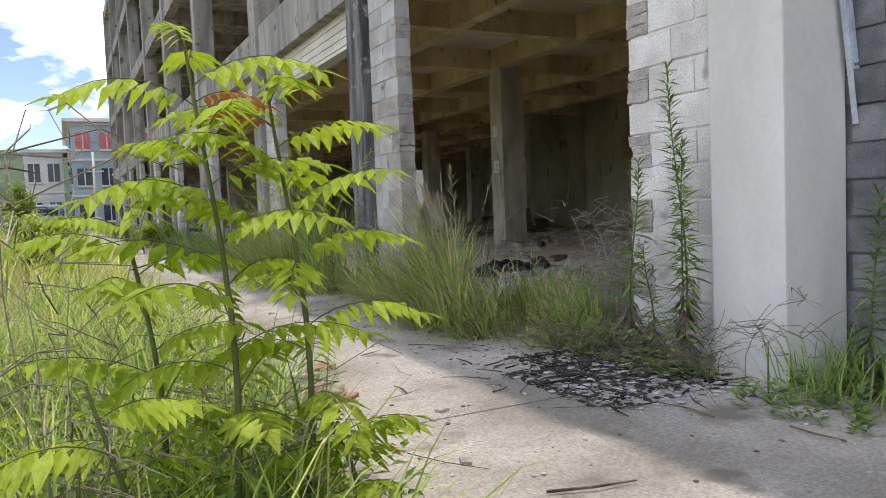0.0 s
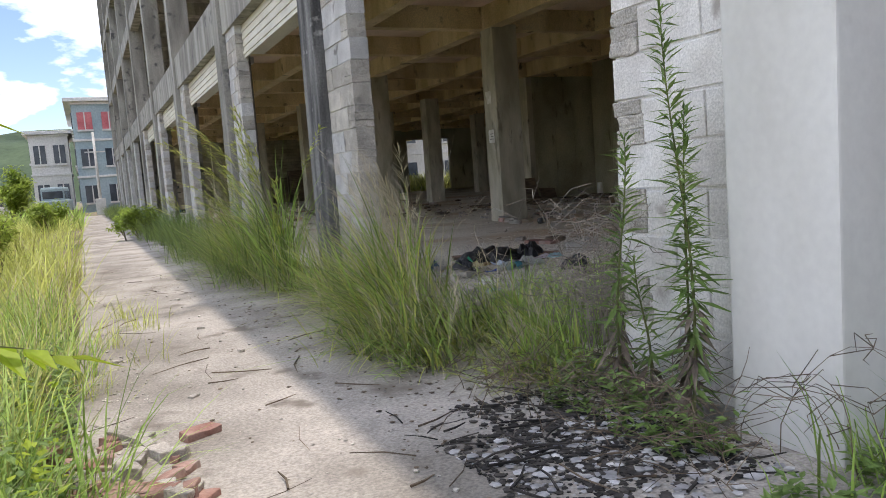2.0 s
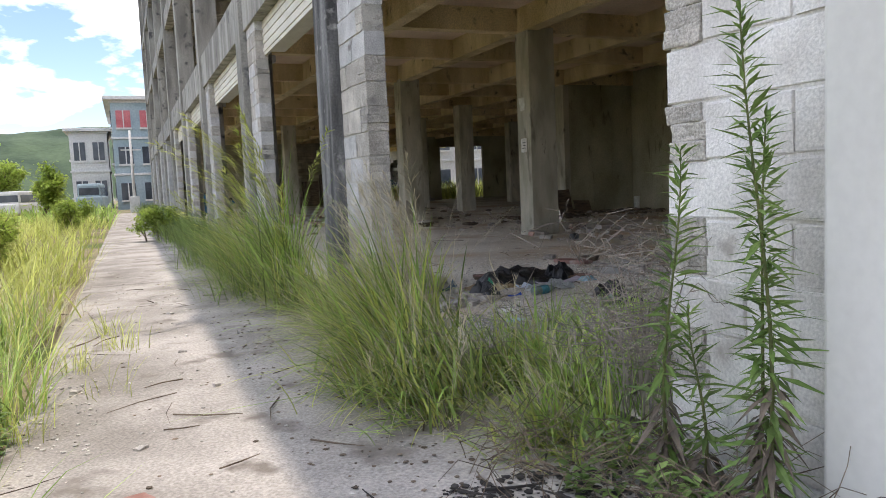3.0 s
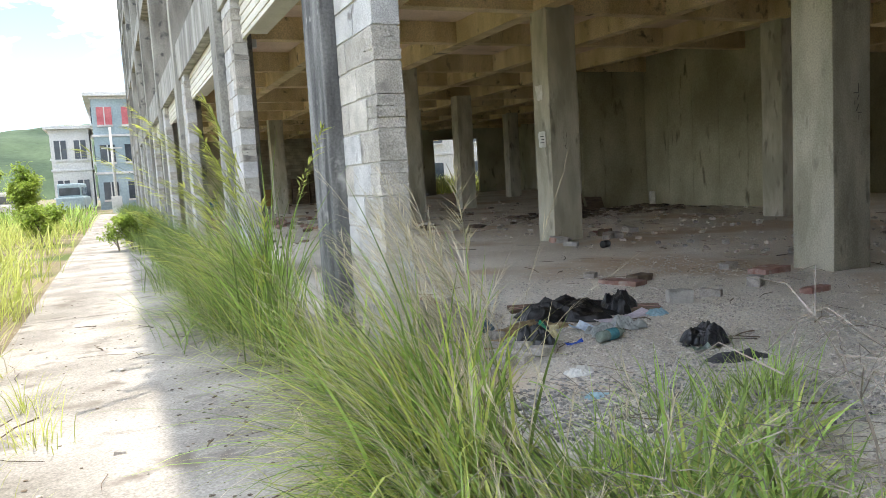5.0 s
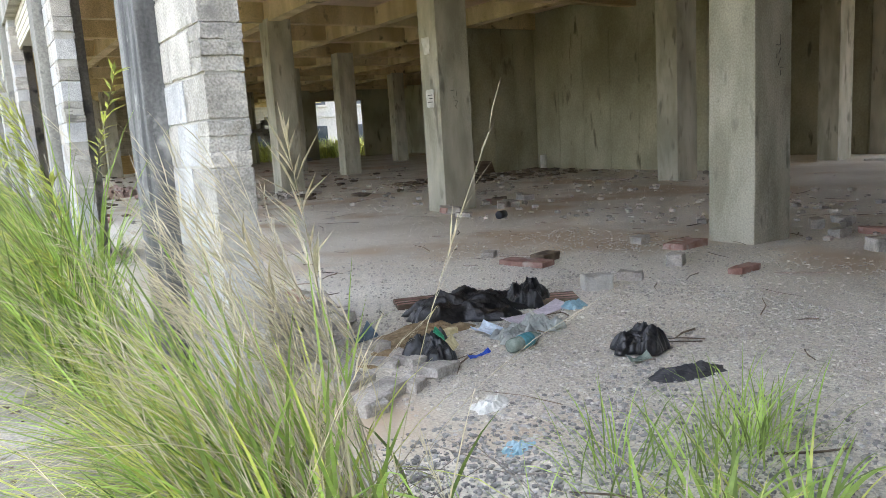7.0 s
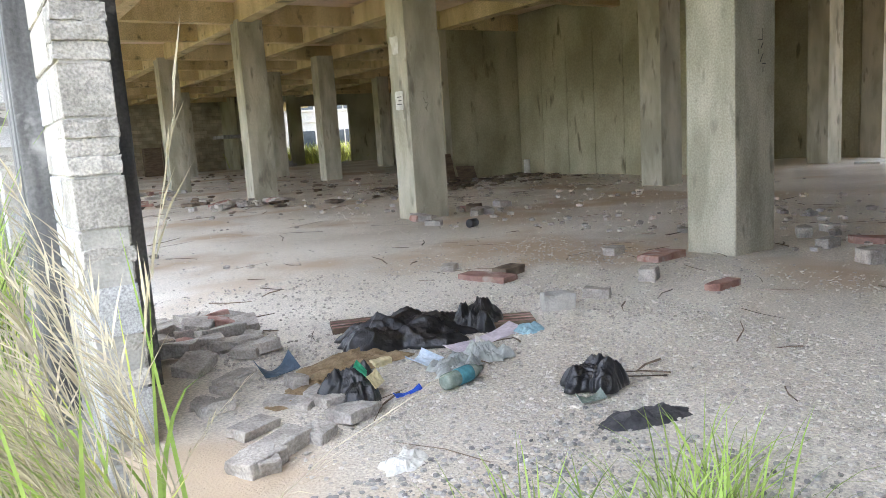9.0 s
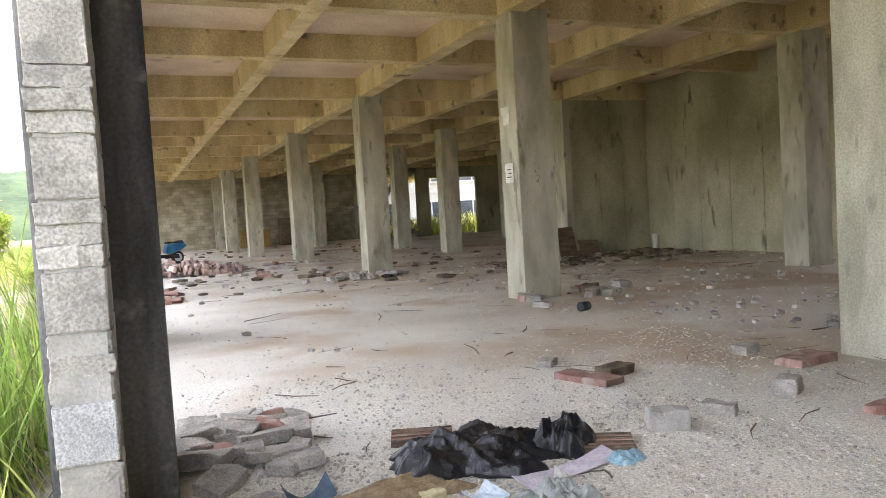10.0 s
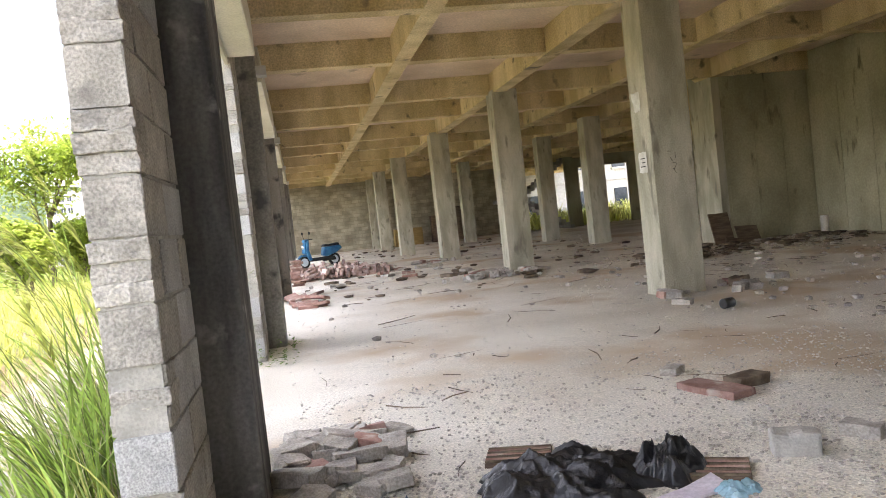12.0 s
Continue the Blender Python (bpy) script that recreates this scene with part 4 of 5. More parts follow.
def twigs(name, n, seed, boxes, z, label, length=(0.1, 0.45), mat=LITTER):
    r = random.Random(seed)
    verts, faces = [], []
    for i in range(n):
        (x0, x1), (y0, y1) = boxes[i % len(boxes)]
        p = Vector((r.uniform(x0, x1), r.uniform(y0, y1), z + 0.012))
        a, L = r.uniform(0, 6.283), r.uniform(*length)
        q = p + Vector((math.cos(a), math.sin(a), r.uniform(0, 0.05))) * L * 0.5
        q2 = q + Vector((math.cos(a + .25), math.sin(a + .25), r.uniform(-0.03, 0.03))) * L * 0.5
        t = r.uniform(0.002, 0.007)
        tube(verts, faces, [p, q, q2], [t, t * 0.9, t * 0.5], 4)
    stuff(name, (verts, faces), mat, label, "twigs")


twigs("twigs", 70, 31, (((0.9, 3.2), (1.8, 12)),), PATH_Z, "dry twigs lying on the path")
twigs("twigs", 70, 34, (((2.3, 3.4), (2.8, 4.2)),), PATH_Z, "dark dry twigs among the charred litter", (0.1, 0.3), CHAR)
twigs("twigs", 130, 32, (((4.3, 9), (5.4, 12)), ((9, 13), (7, 12))), FLOOR, "dry twigs and sticks on the floor")
twigs("wood_scraps", 420, 33, (((5, 16), (13, 30)), ((10, 16), (15, 21)), ((11, 16), (18, 21))), FLOOR, "splintered wood scraps on the floor", (0.2, 0.8))


# ---- single stones, bricks and slabs ----
def chunk(name, x, y, lx, ly, lz, rz, mat, label, category, seed, tilt=(0, 0), z=FLOOR, group="", lift=0.0):
    r = random.Random(seed)
    bm = bmesh.new()
    add_box(bm, -lx / 2, lx / 2, -ly / 2, ly / 2, 0, lz, min(lx, ly, lz) * 0.12)
    bmesh.ops.subdivide_edges(bm, edges=[e for e in bm.edges if e.calc_length() > 0.04], cuts=2, use_grid_fill=True)
    for v in bm.verts:
        v.co += noise.noise_vector(v.co * 9 + Vector((seed, 0, 0))) * 0.14 * min(lx, ly, lz) + noise.noise_vector(v.co * 31 + Vector((0, seed, 0))) * 0.007
        if v.co.x > lx * 0.3 and v.co.y > ly * 0.1:
            v.co.x -= (v.co.y / ly) * lx * 0.22 * (seed % 3)
    ob = part(name, bm, mat)
    ob.matrix_world = pose(x, y, z - 0.008 + lift, tilt[0], tilt[1], rz)
    return tagged(ob, label, category, group)


chunk("clay_slab", 6.72, 9.6, 0.46, 0.2, 0.05, -72, RED_CLAY, "flat red clay slab on the dusty floor", "slab", 0, group="clay slabs")
chunk("clay_slab", 8.25, 9.1, 0.42, 0.22, 0.07, 8, RED_CLAY, "flat red clay slab beside a column", "slab", 0, group="clay slabs")
chunk("concrete_chunk", 6.42, 8.40, 0.22, 0.13, 0.12, -30, MORTAR, "pale broken concrete block on the floor", "concrete block", 3)
chunk("concrete_chunk", 6.85, 8.47, 0.19, 0.12, 0.07, -60, STONE, "grey broken block on the floor", "concrete block", 4)
chunk("concrete_chunk", 7.5, 8.58, 0.16, 0.13, 0.11, 30, STONE, "pale lump of concrete on the floor", "concrete block", 5)
chunk("concrete_chunk", 8.2, 9.62, 0.17, 0.13, 0.08, 10, STONE, "pale lump of concrete beside a column", "concrete block", 7)
chunk("concrete_chunk", 6.75, 10.2, 0.18, 0.12, 0.06, 40, STONE, "pale chip of concrete on the floor", "concrete block", 8)
chunk("concrete_chunk", 6.98, 9.65, 0.26, 0.15, 0.07, 15, LITTER, "dark crumbled lump of mortar on the floor", "rubble", 9)
for i, (x, y, a, b, c, m) in enumerate(((9.55, 8.35, .2, .12, .09, STONE), (10.0, 8.85, .22, .14, .1, STONE), (10.4, 8.8, .2, .16, .08, STONE), (9.9, 8.2, .3, .16, .07, RED_CLAY), (9.1, 7.7, .25, .2, .12, STONE),
                                        (7.6, 8.0, .3, .1, .06, RED_CLAY), (9.8, 14.1, .3, .2, .12, LITTER), (10.5, 14.3, .3, .2, .09, STONE), (8.5, 13.2, .25, .12, .07, STONE))):
    chunk("concrete_chunk", x, y, a, b, c, 37 * i, m, "broken lump of masonry on the floor", "rubble", 20 + i)
# rubble heap beside the second facade column
rng = random.Random(5)
for i in range(34):
    x, y = rng.uniform(4.02, 4.62), rng.uniform(8.75, 9.9)
    heap = max(0.0, 0.12 - 0.2 * abs(x - 4.25) - 0.1 * abs(y - 9.3))
    red = rng.random() < 0.25
    chunk("rubble_piece", x, y, rng.uniform(0.12, 0.34), rng.uniform(0.1, 0.2), rng.uniform(0.04, 0.085), rng.uniform(0, 180), RED_CLAY if red else STONE,
          "broken red brick in a rubble heap" if red else "broken grey concrete piece in a rubble heap", "rubble", 50 + i,
          (rng.uniform(-14, 14), rng.uniform(-14, 14)), lift=rng.uniform(0, heap), group="rubble heap")
for i in range(14):
    chunk("rubble_piece", rng.uniform(3.95, 4.6), rng.uniform(7.3, 8.6), rng.uniform(0.08, 0.28), rng.uniform(0.08, 0.16), rng.uniform(0.03, 0.07), rng.uniform(0, 180), STONE,
          "broken grey concrete piece in a rubble heap", "rubble", 90 + i, (rng.uniform(-8, 8), rng.uniform(-8, 8)), group="rubble heap")
# broken bricks at the path's edge
for i in range(44):
    red = rng.random() < 0.5
    chunk("broken_brick", rng.uniform(0.85, 1.5), rng.uniform(3.8, 4.75), rng.uniform(0.07, 0.2), rng.uniform(0.05, 0.1), rng.uniform(0.03, 0.07), rng.uniform(0, 180), RED_CLAY if red else STONE,
          "broken red brick at the path's edge" if red else "broken grey stone at the path's edge", "brick", 120 + i, (rng.uniform(-12, 12), rng.uniform(-12, 12)), PATH_Z, "broken bricks by the path")
for i, (x, y) in enumerate(((1.88, 7.45), (1.55, 5.3), (2.0, 6.3), (1.2, 6.6), (1.7, 3.3), (1.45, 2.6), (1.9, 9.4))):
    chunk("path_stone", x, y, 0.06, 0.04, 0.025, 50 * i, STONE, "small stone lying on the path", "stone", 160 + i, z=PATH_Z, group="path stones")
# slabs and brick stacks farther along the hall
for i in range(11):
    chunk("clay_slab", rng.uniform(3.98, 4.5), rng.uniform(18.2, 19.5), rng.uniform(0.3, 0.5), 0.24, 0.05, rng.uniform(0, 180), RED_CLAY, "red clay slab in a loose heap by the facade", "slab", 180 + i,
          (rng.uniform(-15, 15), rng.uniform(-15, 15)), lift=rng.uniform(0, 0.12), group="clay slabs")
DUSTY_BRICK = material("dusty_pink_brick", (0.40, 0.25, 0.21), (0.60, 0.48, 0.43), 7, 70, 0.92, 0.4, per_piece=0.3, spot=(5, 0.58, (0.62, 0.55, 0.49)))
for i in range(170):
    u = rng.random()
    x, y = 4.15 + 2.5 * u, 25.2 + rng.uniform(0, 1.3)
    tall = 0.5 * max(0.06, 1 - 1.15 * abs(u - 0.28)) * (0.35 + 0.65 * (y - 25.2) / 1.3)
    lie = rng.random() < 0.6
    chunk("clay_brick", x, y, 0.27, 0.075 if lie else 0.15, 0.15 if lie else 0.075, rng.gauss(80 if lie else 10, 14), DUSTY_BRICK, "dusty pink clay brick in a slumped stack", "brick", 210 + i,
          (rng.gauss(0, 9), rng.gauss(0, 9)), lift=rng.random() * tall * 0.85, group="slumped brick stack")
for i in range(12):
    chunk("clay_brick", 3.98 + rng.uniform(0, 0.12), 24.2 + rng.uniform(-.1, .1), 0.3, 0.2, 0.06, rng.uniform(-8, 8), RED_CLAY, "dark red clay tile stacked by the facade", "tile", 600 + i, lift=0.055 * i, group="slumped brick stack")
for i in range(26):
    x, y = 7.9 + rng.gauss(0, 0.38), 19.7 + rng.gauss(0, 0.3)
    chunk("rubble_piece", x, y, rng.uniform(0.08, 0.26), rng.uniform(0.07, 0.16), rng.uniform(0.04, 0.1), rng.uniform(0, 180), STONE, "broken grey mortar lump at a column's foot", "rubble", 640 + i,
          (rng.uniform(-14, 14), rng.uniform(-14, 14)), lift=rng.uniform(0, 0.08), group="scattered slabs")
for i in range(26):
    chunk("rubble_piece", rng.uniform(4.4, 9), rng.uniform(19, 27), rng.uniform(0.2, 0.5), rng.uniform(0.12, 0.3), rng.uniform(0.04, 0.1), rng.uniform(0, 180), rng.choice((RED_CLAY, STONE, LITTER)),
          "broken slab lying on the hall floor", "rubble", 320 + i, (rng.uniform(-6, 6), rng.uniform(-6, 6)), group="scattered slabs")
# stones piled at the column feet
for k, (cx, cy) in enumerate(((8.6, 20.5), (9.5, 14.0), (8.4, 27.2))):
    for i in range(9):
        chunk("rubble_piece", cx + rng.uniform(-.9, .7), cy + rng.uniform(-.5, .3), rng.uniform(0.12, 0.35), rng.uniform(0.1, 0.22), rng.uniform(0.05, 0.12), rng.uniform(0, 180), rng.choice((STONE, STONE, RED_CLAY)),
              "broken rubble at a column's foot", "rubble", 360 + 10 * k + i, (rng.uniform(-10, 10), rng.uniform(-10, 10)), group="scattered slabs")
# boards leaning on the shaft's end
WOOD = material("old_plywood", (0.12, 0.085, 0.06), (0.22, 0.16, 0.11), 4, 50, 0.85, 0.3, (1, 1, 6))
for i, (x, y, w, h, t) in enumerate(((13.75, 20.75, 0.5, 0.75, 18), (14.35, 20.7, 0.6, 0.4, 25), (13.95, 20.5, 0.8, 0.12, 4))):
    ob = chunk("plywood_board", x, y, w, 0.03, h, 5 * i, WOOD, "dark plywood board leaning on the shaft wall", "board", 400 + i, (-t, 4 * i), group="leaning boards")


# ---- rubbish in the open bay ----
BLACK_PLASTIC = material("black_plastic", (0.008, 0.008, 0.009), (0.02, 0.02, 0.022), 14, 30, 0.36, 1.0, spec=0.6, distance=0.012)
DARK_CLOTH = material("dark_cloth", (0.04, 0.04, 0.043), (0.085, 0.083, 0.085), 14, 120, 0.9, 0.6, distance=0.003)
CLEAR_PLASTIC = material("milky_plastic", (0.50, 0.53, 0.50), (0.68, 0.70, 0.67), 20, 60, 0.2, 0.5, translucent=0.5, spec=0.6)


def crumple(name, x, y, lx, ly, h, rz, mat, label, category, seed, folds=5.0, hollow=0.0, z=FLOOR, full=0.0):
    """A crumpled sheet or bag: a closed mound with sharp folds and a ragged outline."""
    bm = bmesh.new()
    bmesh.ops.create_grid(bm, x_segments=96, y_segments=70, size=0.5)
    for v in bm.verts:
        u, w = v.co.x * 2, v.co.y * 2
        a = math.atan2(w, u)
        ray = max(abs(u), abs(w))
        rr = ray
        ragged = 0.95 + 0.55 * noise.noise((math.cos(a) * 1.7, math.sin(a) * 1.7, seed)) + 0.1 * noise.noise((math.cos(a) * 5, math.sin(a) * 5, seed + 3))
        px, py = math.cos(a) * rr * ragged, math.sin(a) * rr * ragged
        c1, c2, c3 = ((1 - min(1, 2.2 * abs(noise.noise((px * q * 0.8 + 0.3 * py * q, py * q, seed + q))))) ** 2 for q in (0.25 * folds, 0.55 * folds, 1.2 * folds))
        hills = max(0.0, 0.4 + noise.noise((px * 1.9, py * 2.3, seed + 20)))
        dome = max(0.0, 1 - rr ** 2.6)
        zz = h * dome ** 0.8 * (0.12 + 0.55 * hills + 0.2 * c1 + 0.14 * c2 + 0.07 * c3) * (1 - 0.6 * full) + full * 0.62 * h * dome ** 0.6 * (0.75 + 0.22 * hills + 0.16 * c1 + 0.12 * c2 + 0.06 * c3) - hollow * h * max(0, 1 - 2.2 * rr)
        v.co = Vector((px * lx / 2 + 0.05 * lx * noise.noise((px * 3, py * 3, seed + 1)), py * ly / 2 + 0.05 * ly * noise.noise((px * 3, py * 3, seed + 2)), max(0.004, zz + 0.004)))
    bm.normal_update()
    bmesh.ops.solidify(bm, geom=list(bm.faces), thickness=0.003)
    ob = part(name, bm, mat, None, "", True)
    ob.matrix_world = pose(x, y, z - 0.002, 0, 0, rz)
    return tagged(ob, label, category)


crumple("plastic_sheet", 5.28, 8.52, 1.0, 0.55, 0.21, -16, BLACK_PLASTIC, "crumpled shiny black plastic sheet on the floor", "plastic sheet", 3.3, 9, full=0.35)
crumple("plastic_sheet", 5.76, 8.43, 0.44, 0.3, 0.2, 20, BLACK_PLASTIC, "bunched end of black plastic film", "plastic sheet", 8.1, 8, full=0.5)
bag = crumple("rubbish_bag", 4.62, 7.84, 0.34, 0.32, 0.17, 10, BLACK_PLASTIC, "small torn black rubbish bag with packets inside", "rubbish bag", 5.7, 8, 0.15, full=0.6)
crumple("rubbish_bag", 5.54, 7.16, 0.32, 0.25, 0.15, -15, BLACK_PLASTIC, "dull black tied rubbish bag on gravel", "rubbish bag", 12.2, 7, full=0.7)
crumple("rag", 5.40, 6.74, 0.42, 0.2, 0.07, -20, DARK_CLOTH, "flat dark grey rag on the gravel", "rag", 15.9, 10)
crumple("clear_wrapping", 5.2, 7.83, 0.34, 0.24, 0.11, 15, CLEAR_PLASTIC, "crumpled clear plastic wrapping", "plastic wrap", 21.4, 7)
crumple("clear_wrapping", 5.42, 7.86, 0.2, 0.28, 0.13, 40, CLEAR_PLASTIC, "crumpled clear plastic bag", "plastic wrap", 25.4, 7)
crumple("paper_scrap", 4.42, 7.02, 0.2, 0.14, 0.06, 15, PAPER, "crumpled white paper on the gravel", "paper", 31.4, 6)
BLUE = material("pale_blue_film", (0.22, 0.42, 0.50), (0.38, 0.55, 0.62), 14, 60, 0.5, 0.3)
crumple("blue_cloth", 5.93, 8.12, 0.22, 0.14, 0.07, 5, BLUE, "crumpled pale blue cloth on the floor", "cloth", 35.1, 6)
crumple("blue_packet", 4.24, 6.6, 0.16, 0.1, 0.03, 20, BLUE, "flattened pale blue packet on the gravel", "packet", 38.1, 5)
STRAW = material("brown_straw", (0.26, 0.18, 0.10), (0.40, 0.30, 0.18), 20, 90, 0.95, 0.9, distance=0.01)
crumple("straw_patch", 4.85, 8.3, 0.62, 0.42, 0.07, 5, STRAW, "trampled brown straw under the rubbish", "straw", 41.7, 9)
crumple("mouldy_heap", 4.5, 8.0, 0.5, 0.34, 0.04, 15, STRAW, "brown earth and straw on the floor", "straw", 44.7, 9)


def flat_sheet(name, x, y, lx, ly, rz, mat, label, category, curl=0.03, z=FLOOR + 0.01, tilt=0):
    bm = bmesh.new()
    bmesh.ops.create_grid(bm, x_segments=14, y_segments=6, size=0.5)
    for v in bm.verts:
        v.co = Vector((v.co.x * lx, v.co.y * ly, curl * (abs(v.co.x) * 2) ** 2 * (0.6 + v.co.y) + 0.006 * noise.noise(v.co * 6)))
    bm.normal_update()
    bmesh.ops.solidify(bm, geom=list(bm.faces), thickness=0.003)
    ob = part(name, bm, mat)
    ob.matrix_world = pose(x, y, z, tilt, 0, rz)
    return tagged(ob, label, category)


LILAC = material("lilac_card", (0.60, 0.53, 0.60), (0.72, 0.66, 0.72), 9, 60, 0.8, 0.1)
WHITE_BLUE = material("pale_blue_paper", (0.58, 0.68, 0.78), (0.70, 0.78, 0.85), 9, 60, 0.8, 0.1)
flat_sheet("card_strip", 5.62, 8.13, 0.6, 0.13, 14, LILAC, "pale lilac card strip under black plastic", "card", 0.03)
flat_sheet("paper_sheet", 5.14, 8.03, 0.16, 0.14, 25, WHITE_BLUE, "pale blue folded paper on the floor", "paper", 0.04)
flat_sheet("paper_sheet", 5.48, 7.98, 0.2, 0.08, 50, PAPER, "white paper scrap among the rubbish", "paper", 0.05)
# ribbed clay tiles under the plastic
for x, y, rz in ((5.22, 8.98, -20), (5.95, 8.36, -30)):
    ob = empty("ribbed_tile", x, y, FLOOR, rz)
    tagged(ob, "ribbed brown clay tile beside black plastic", "tile", "ribbed tiles")
    bm = bmesh.new()
    add_box(bm, -0.17, 0.17, -0.12, 0.12, -0.005, 0.025, 0.004)
    part("plate", bm, WOOD, ob)
    for k in range(7):
        bm = bmesh.new()
        add_box(bm, -0.168, 0.168, -0.112 + k * 0.034, -0.096 + k * 0.034, 0.024, 0.037, 0.004)
        part("rib", bm, RED_CLAY if k % 2 else LITTER, ob)

# plastic bottle lying down
BOTTLE = material("dusty_green_plastic", (0.26, 0.33, 0.28), (0.40, 0.46, 0.40), 18, 70, 0.25, 0.2, translucent=0.35)
LABEL = material("teal_label", (0.05, 0.22, 0.27), (0.10, 0.32, 0.36), 25, 70, 0.6, 0.1)


def lathe(profile, sides=20):
    bm = bmesh.new()
    rings = []
    for x, r in profile:
        rings.append([bm.verts.new((x, r * math.cos(6.2832 * k / sides), r * math.sin(6.2832 * k / sides))) for k in range(sides)])
    for a, b in zip(rings, rings[1:]):
        for k in range(sides):
            bm.faces.new((a[k], b[k], b[(k + 1) % sides], a[(k + 1) % sides]))
    bm.faces.new(rings[0])
    bm.faces.new(list(reversed(rings[-1])))
    bmesh.ops.recalc_face_normals(bm, faces=bm.faces)
    return bm


bottle = empty("plastic_bottle", 4.97, 7.58, FLOOR + 0.042, 14)
tagged(bottle, "dusty clear plastic bottle with torn teal label", "bottle")
part("bottle_body", lathe(((0, 0.028), (0.006, 0.038), (0.03, 0.04), (0.08, 0.038), (0.15, 0.04), (0.2, 0.039), (0.235, 0.026), (0.255, 0.014), (0.275, 0.013))), BOTTLE, bottle, "", True)
part("bottle_label", lathe(((0.09, 0.0405), (0.10, 0.042), (0.17, 0.042), (0.18, 0.0405))), LABEL, bottle, "torn teal label", True)
GREEN = material("green_packet", (0.02, 0.30, 0.16), (0.06, 0.42, 0.24), 20, 60, 0.5, 0.1)
CREAM = material("cream_foam", (0.55, 0.47, 0.26), (0.70, 0.62, 0.38), 20, 60, 0.8, 0.3)
chunk("sponge", 4.95, 8.17, 0.11, 0.06, 0.04, 10, CREAM, "small yellow foam piece on the floor", "sponge", 0)
flat_sheet("green_packet", 4.63, 7.76, 0.09, 0.07, 60, GREEN, "green packet sticking out of a bag", "packet", 0.02, FLOOR + 0.14, 35)
flat_sheet("cream_packet", 4.68, 7.72, 0.11, 0.07, 40, CREAM, "cream packet sticking out of a bag", "packet", 0.02, FLOOR + 0.09, 40)
BLUE_STRONG = material("blue_plastic", (0.015, 0.06, 0.42), (0.03, 0.12, 0.55), 20, 60, 0.4, 0.1)
flat_sheet("plastic_strip", 4.82, 7.66, 0.16, 0.025, 10, BLUE_STRONG, "bright blue plastic strip on gravel", "plastic strip", 0.02)
TRAY = material("slate_blue_plastic", (0.06, 0.10, 0.14), (0.11, 0.16, 0.21), 14, 60, 0.5, 0.2)
flat_sheet("broken_tray", 4.47, 8.42, 0.22, 0.1, 15, TRAY, "broken slate blue plastic tray", "tray", 0.08)
flat_sheet("glass_shard", 5.38, 7.03, 0.13, 0.05, -10, BOTTLE, "greenish curved bottle shard on gravel", "shard", 0.03)
can = empty("black_can", 8.55, 12.45, FLOOR + 0.06, 20)
tagged(can, "small open black can lying on the floor", "can")
part("can_wall", lathe(((0, 0.04), (0.002, 0.055), (0.14, 0.055), (0.142, 0.05), (0.06, 0.048))), BLACK_PLASTIC, can, "", True)
cup = empty("white_tube", 16.0, 20.3, FLOOR)
tagged(cup, "short upright white plastic pipe by the wall", "pipe")
bm = lathe(((0, 0.08), (0.01, 0.085), (0.4, 0.085), (0.41, 0.075)))
bmesh.ops.transform(bm, matrix=pose(0, 0, 0, 0, -90, 0), verts=bm.verts)
part("pipe_wall", bm, PAPER, cup, "", True)
chunk("white_board", 20.6, 14.6, 0.08, 0.22, 0.55, 10, PAPER, "broken white board standing on the floor", "board", 2)
chunk("white_board", 20.2, 13.4, 1.2, 0.5, 0.05, 15, PAPER, "white board lying on the floor", "board", 0)


# ---- far end of the hall ----
SCOOT = material("blue_scooter_paint", (0.015, 0.10, 0.22), (0.03, 0.17, 0.32), 5, 60, 0.3, 0.05)
RUBBER = material("black_rubber", (0.015, 0.015, 0.015), (0.03, 0.03, 0.03), 9, 60, 0.8, 0.2)
scooter = empty("scooter", 4.85, 33.2, FLOOR, 205)
tagged(scooter, "blue motor scooter with a black seat behind stacked bricks", "scooter")


def profile_part(name, outline, half, mat, parent, label="", bevel=0.025):
    """A side outline given width and rounded edges."""
    bm = bmesh.new()
    face = bm.faces.new([bm.verts.new((x, -half, z)) for x, z in outline])
    out = bmesh.ops.extrude_face_region(bm, geom=[face])
    bmesh.ops.translate(bm, vec=(0, 2 * half, 0), verts=[v for v in out["geom"] if isinstance(v, bmesh.types.BMVert)])
    bmesh.ops.recalc_face_normals(bm, faces=bm.faces)
    bmesh.ops.bevel(bm, geom=list(bm.edges), offset=bevel, segments=2, affect="EDGES", profile=0.5)
    return part(name, bm, mat, parent, label)


for x in (-0.62, 0.62):
    bm = lathe(((-0.05, 0.15), (-0.045, 0.21), (-0.02, 0.235), (0.02, 0.235), (0.045, 0.21), (0.05, 0.15)))
    bmesh.ops.transform(bm, matrix=pose(x, 0, 0.235, 0, 0, 90), verts=bm.verts)
    w = part("wheel", bm, RUBBER, scooter, "", True)
    bm = lathe(((-0.055, 0.04), (-0.052, 0.15), (0.052, 0.15), (0.055, 0.04)))
    bmesh.ops.transform(bm, matrix=pose(x, 0, 0.235, 0, 0, 90), verts=bm.verts)
    part("rim", bm, STEEL, w)
profile_part("tail", ((-0.95, 0.62), (-0.86, 0.74), (-0.2, 0.72), (-0.12, 0.42), (-0.3, 0.36), (-0.7, 0.48)), 0.14, SCOOT, scooter, "", 0.04)
profile_part("floorboard", ((-0.2, 0.24), (-0.22, 0.36), (0.36, 0.36), (0.42, 0.24)), 0.16, RUBBER, scooter, "black footboard")
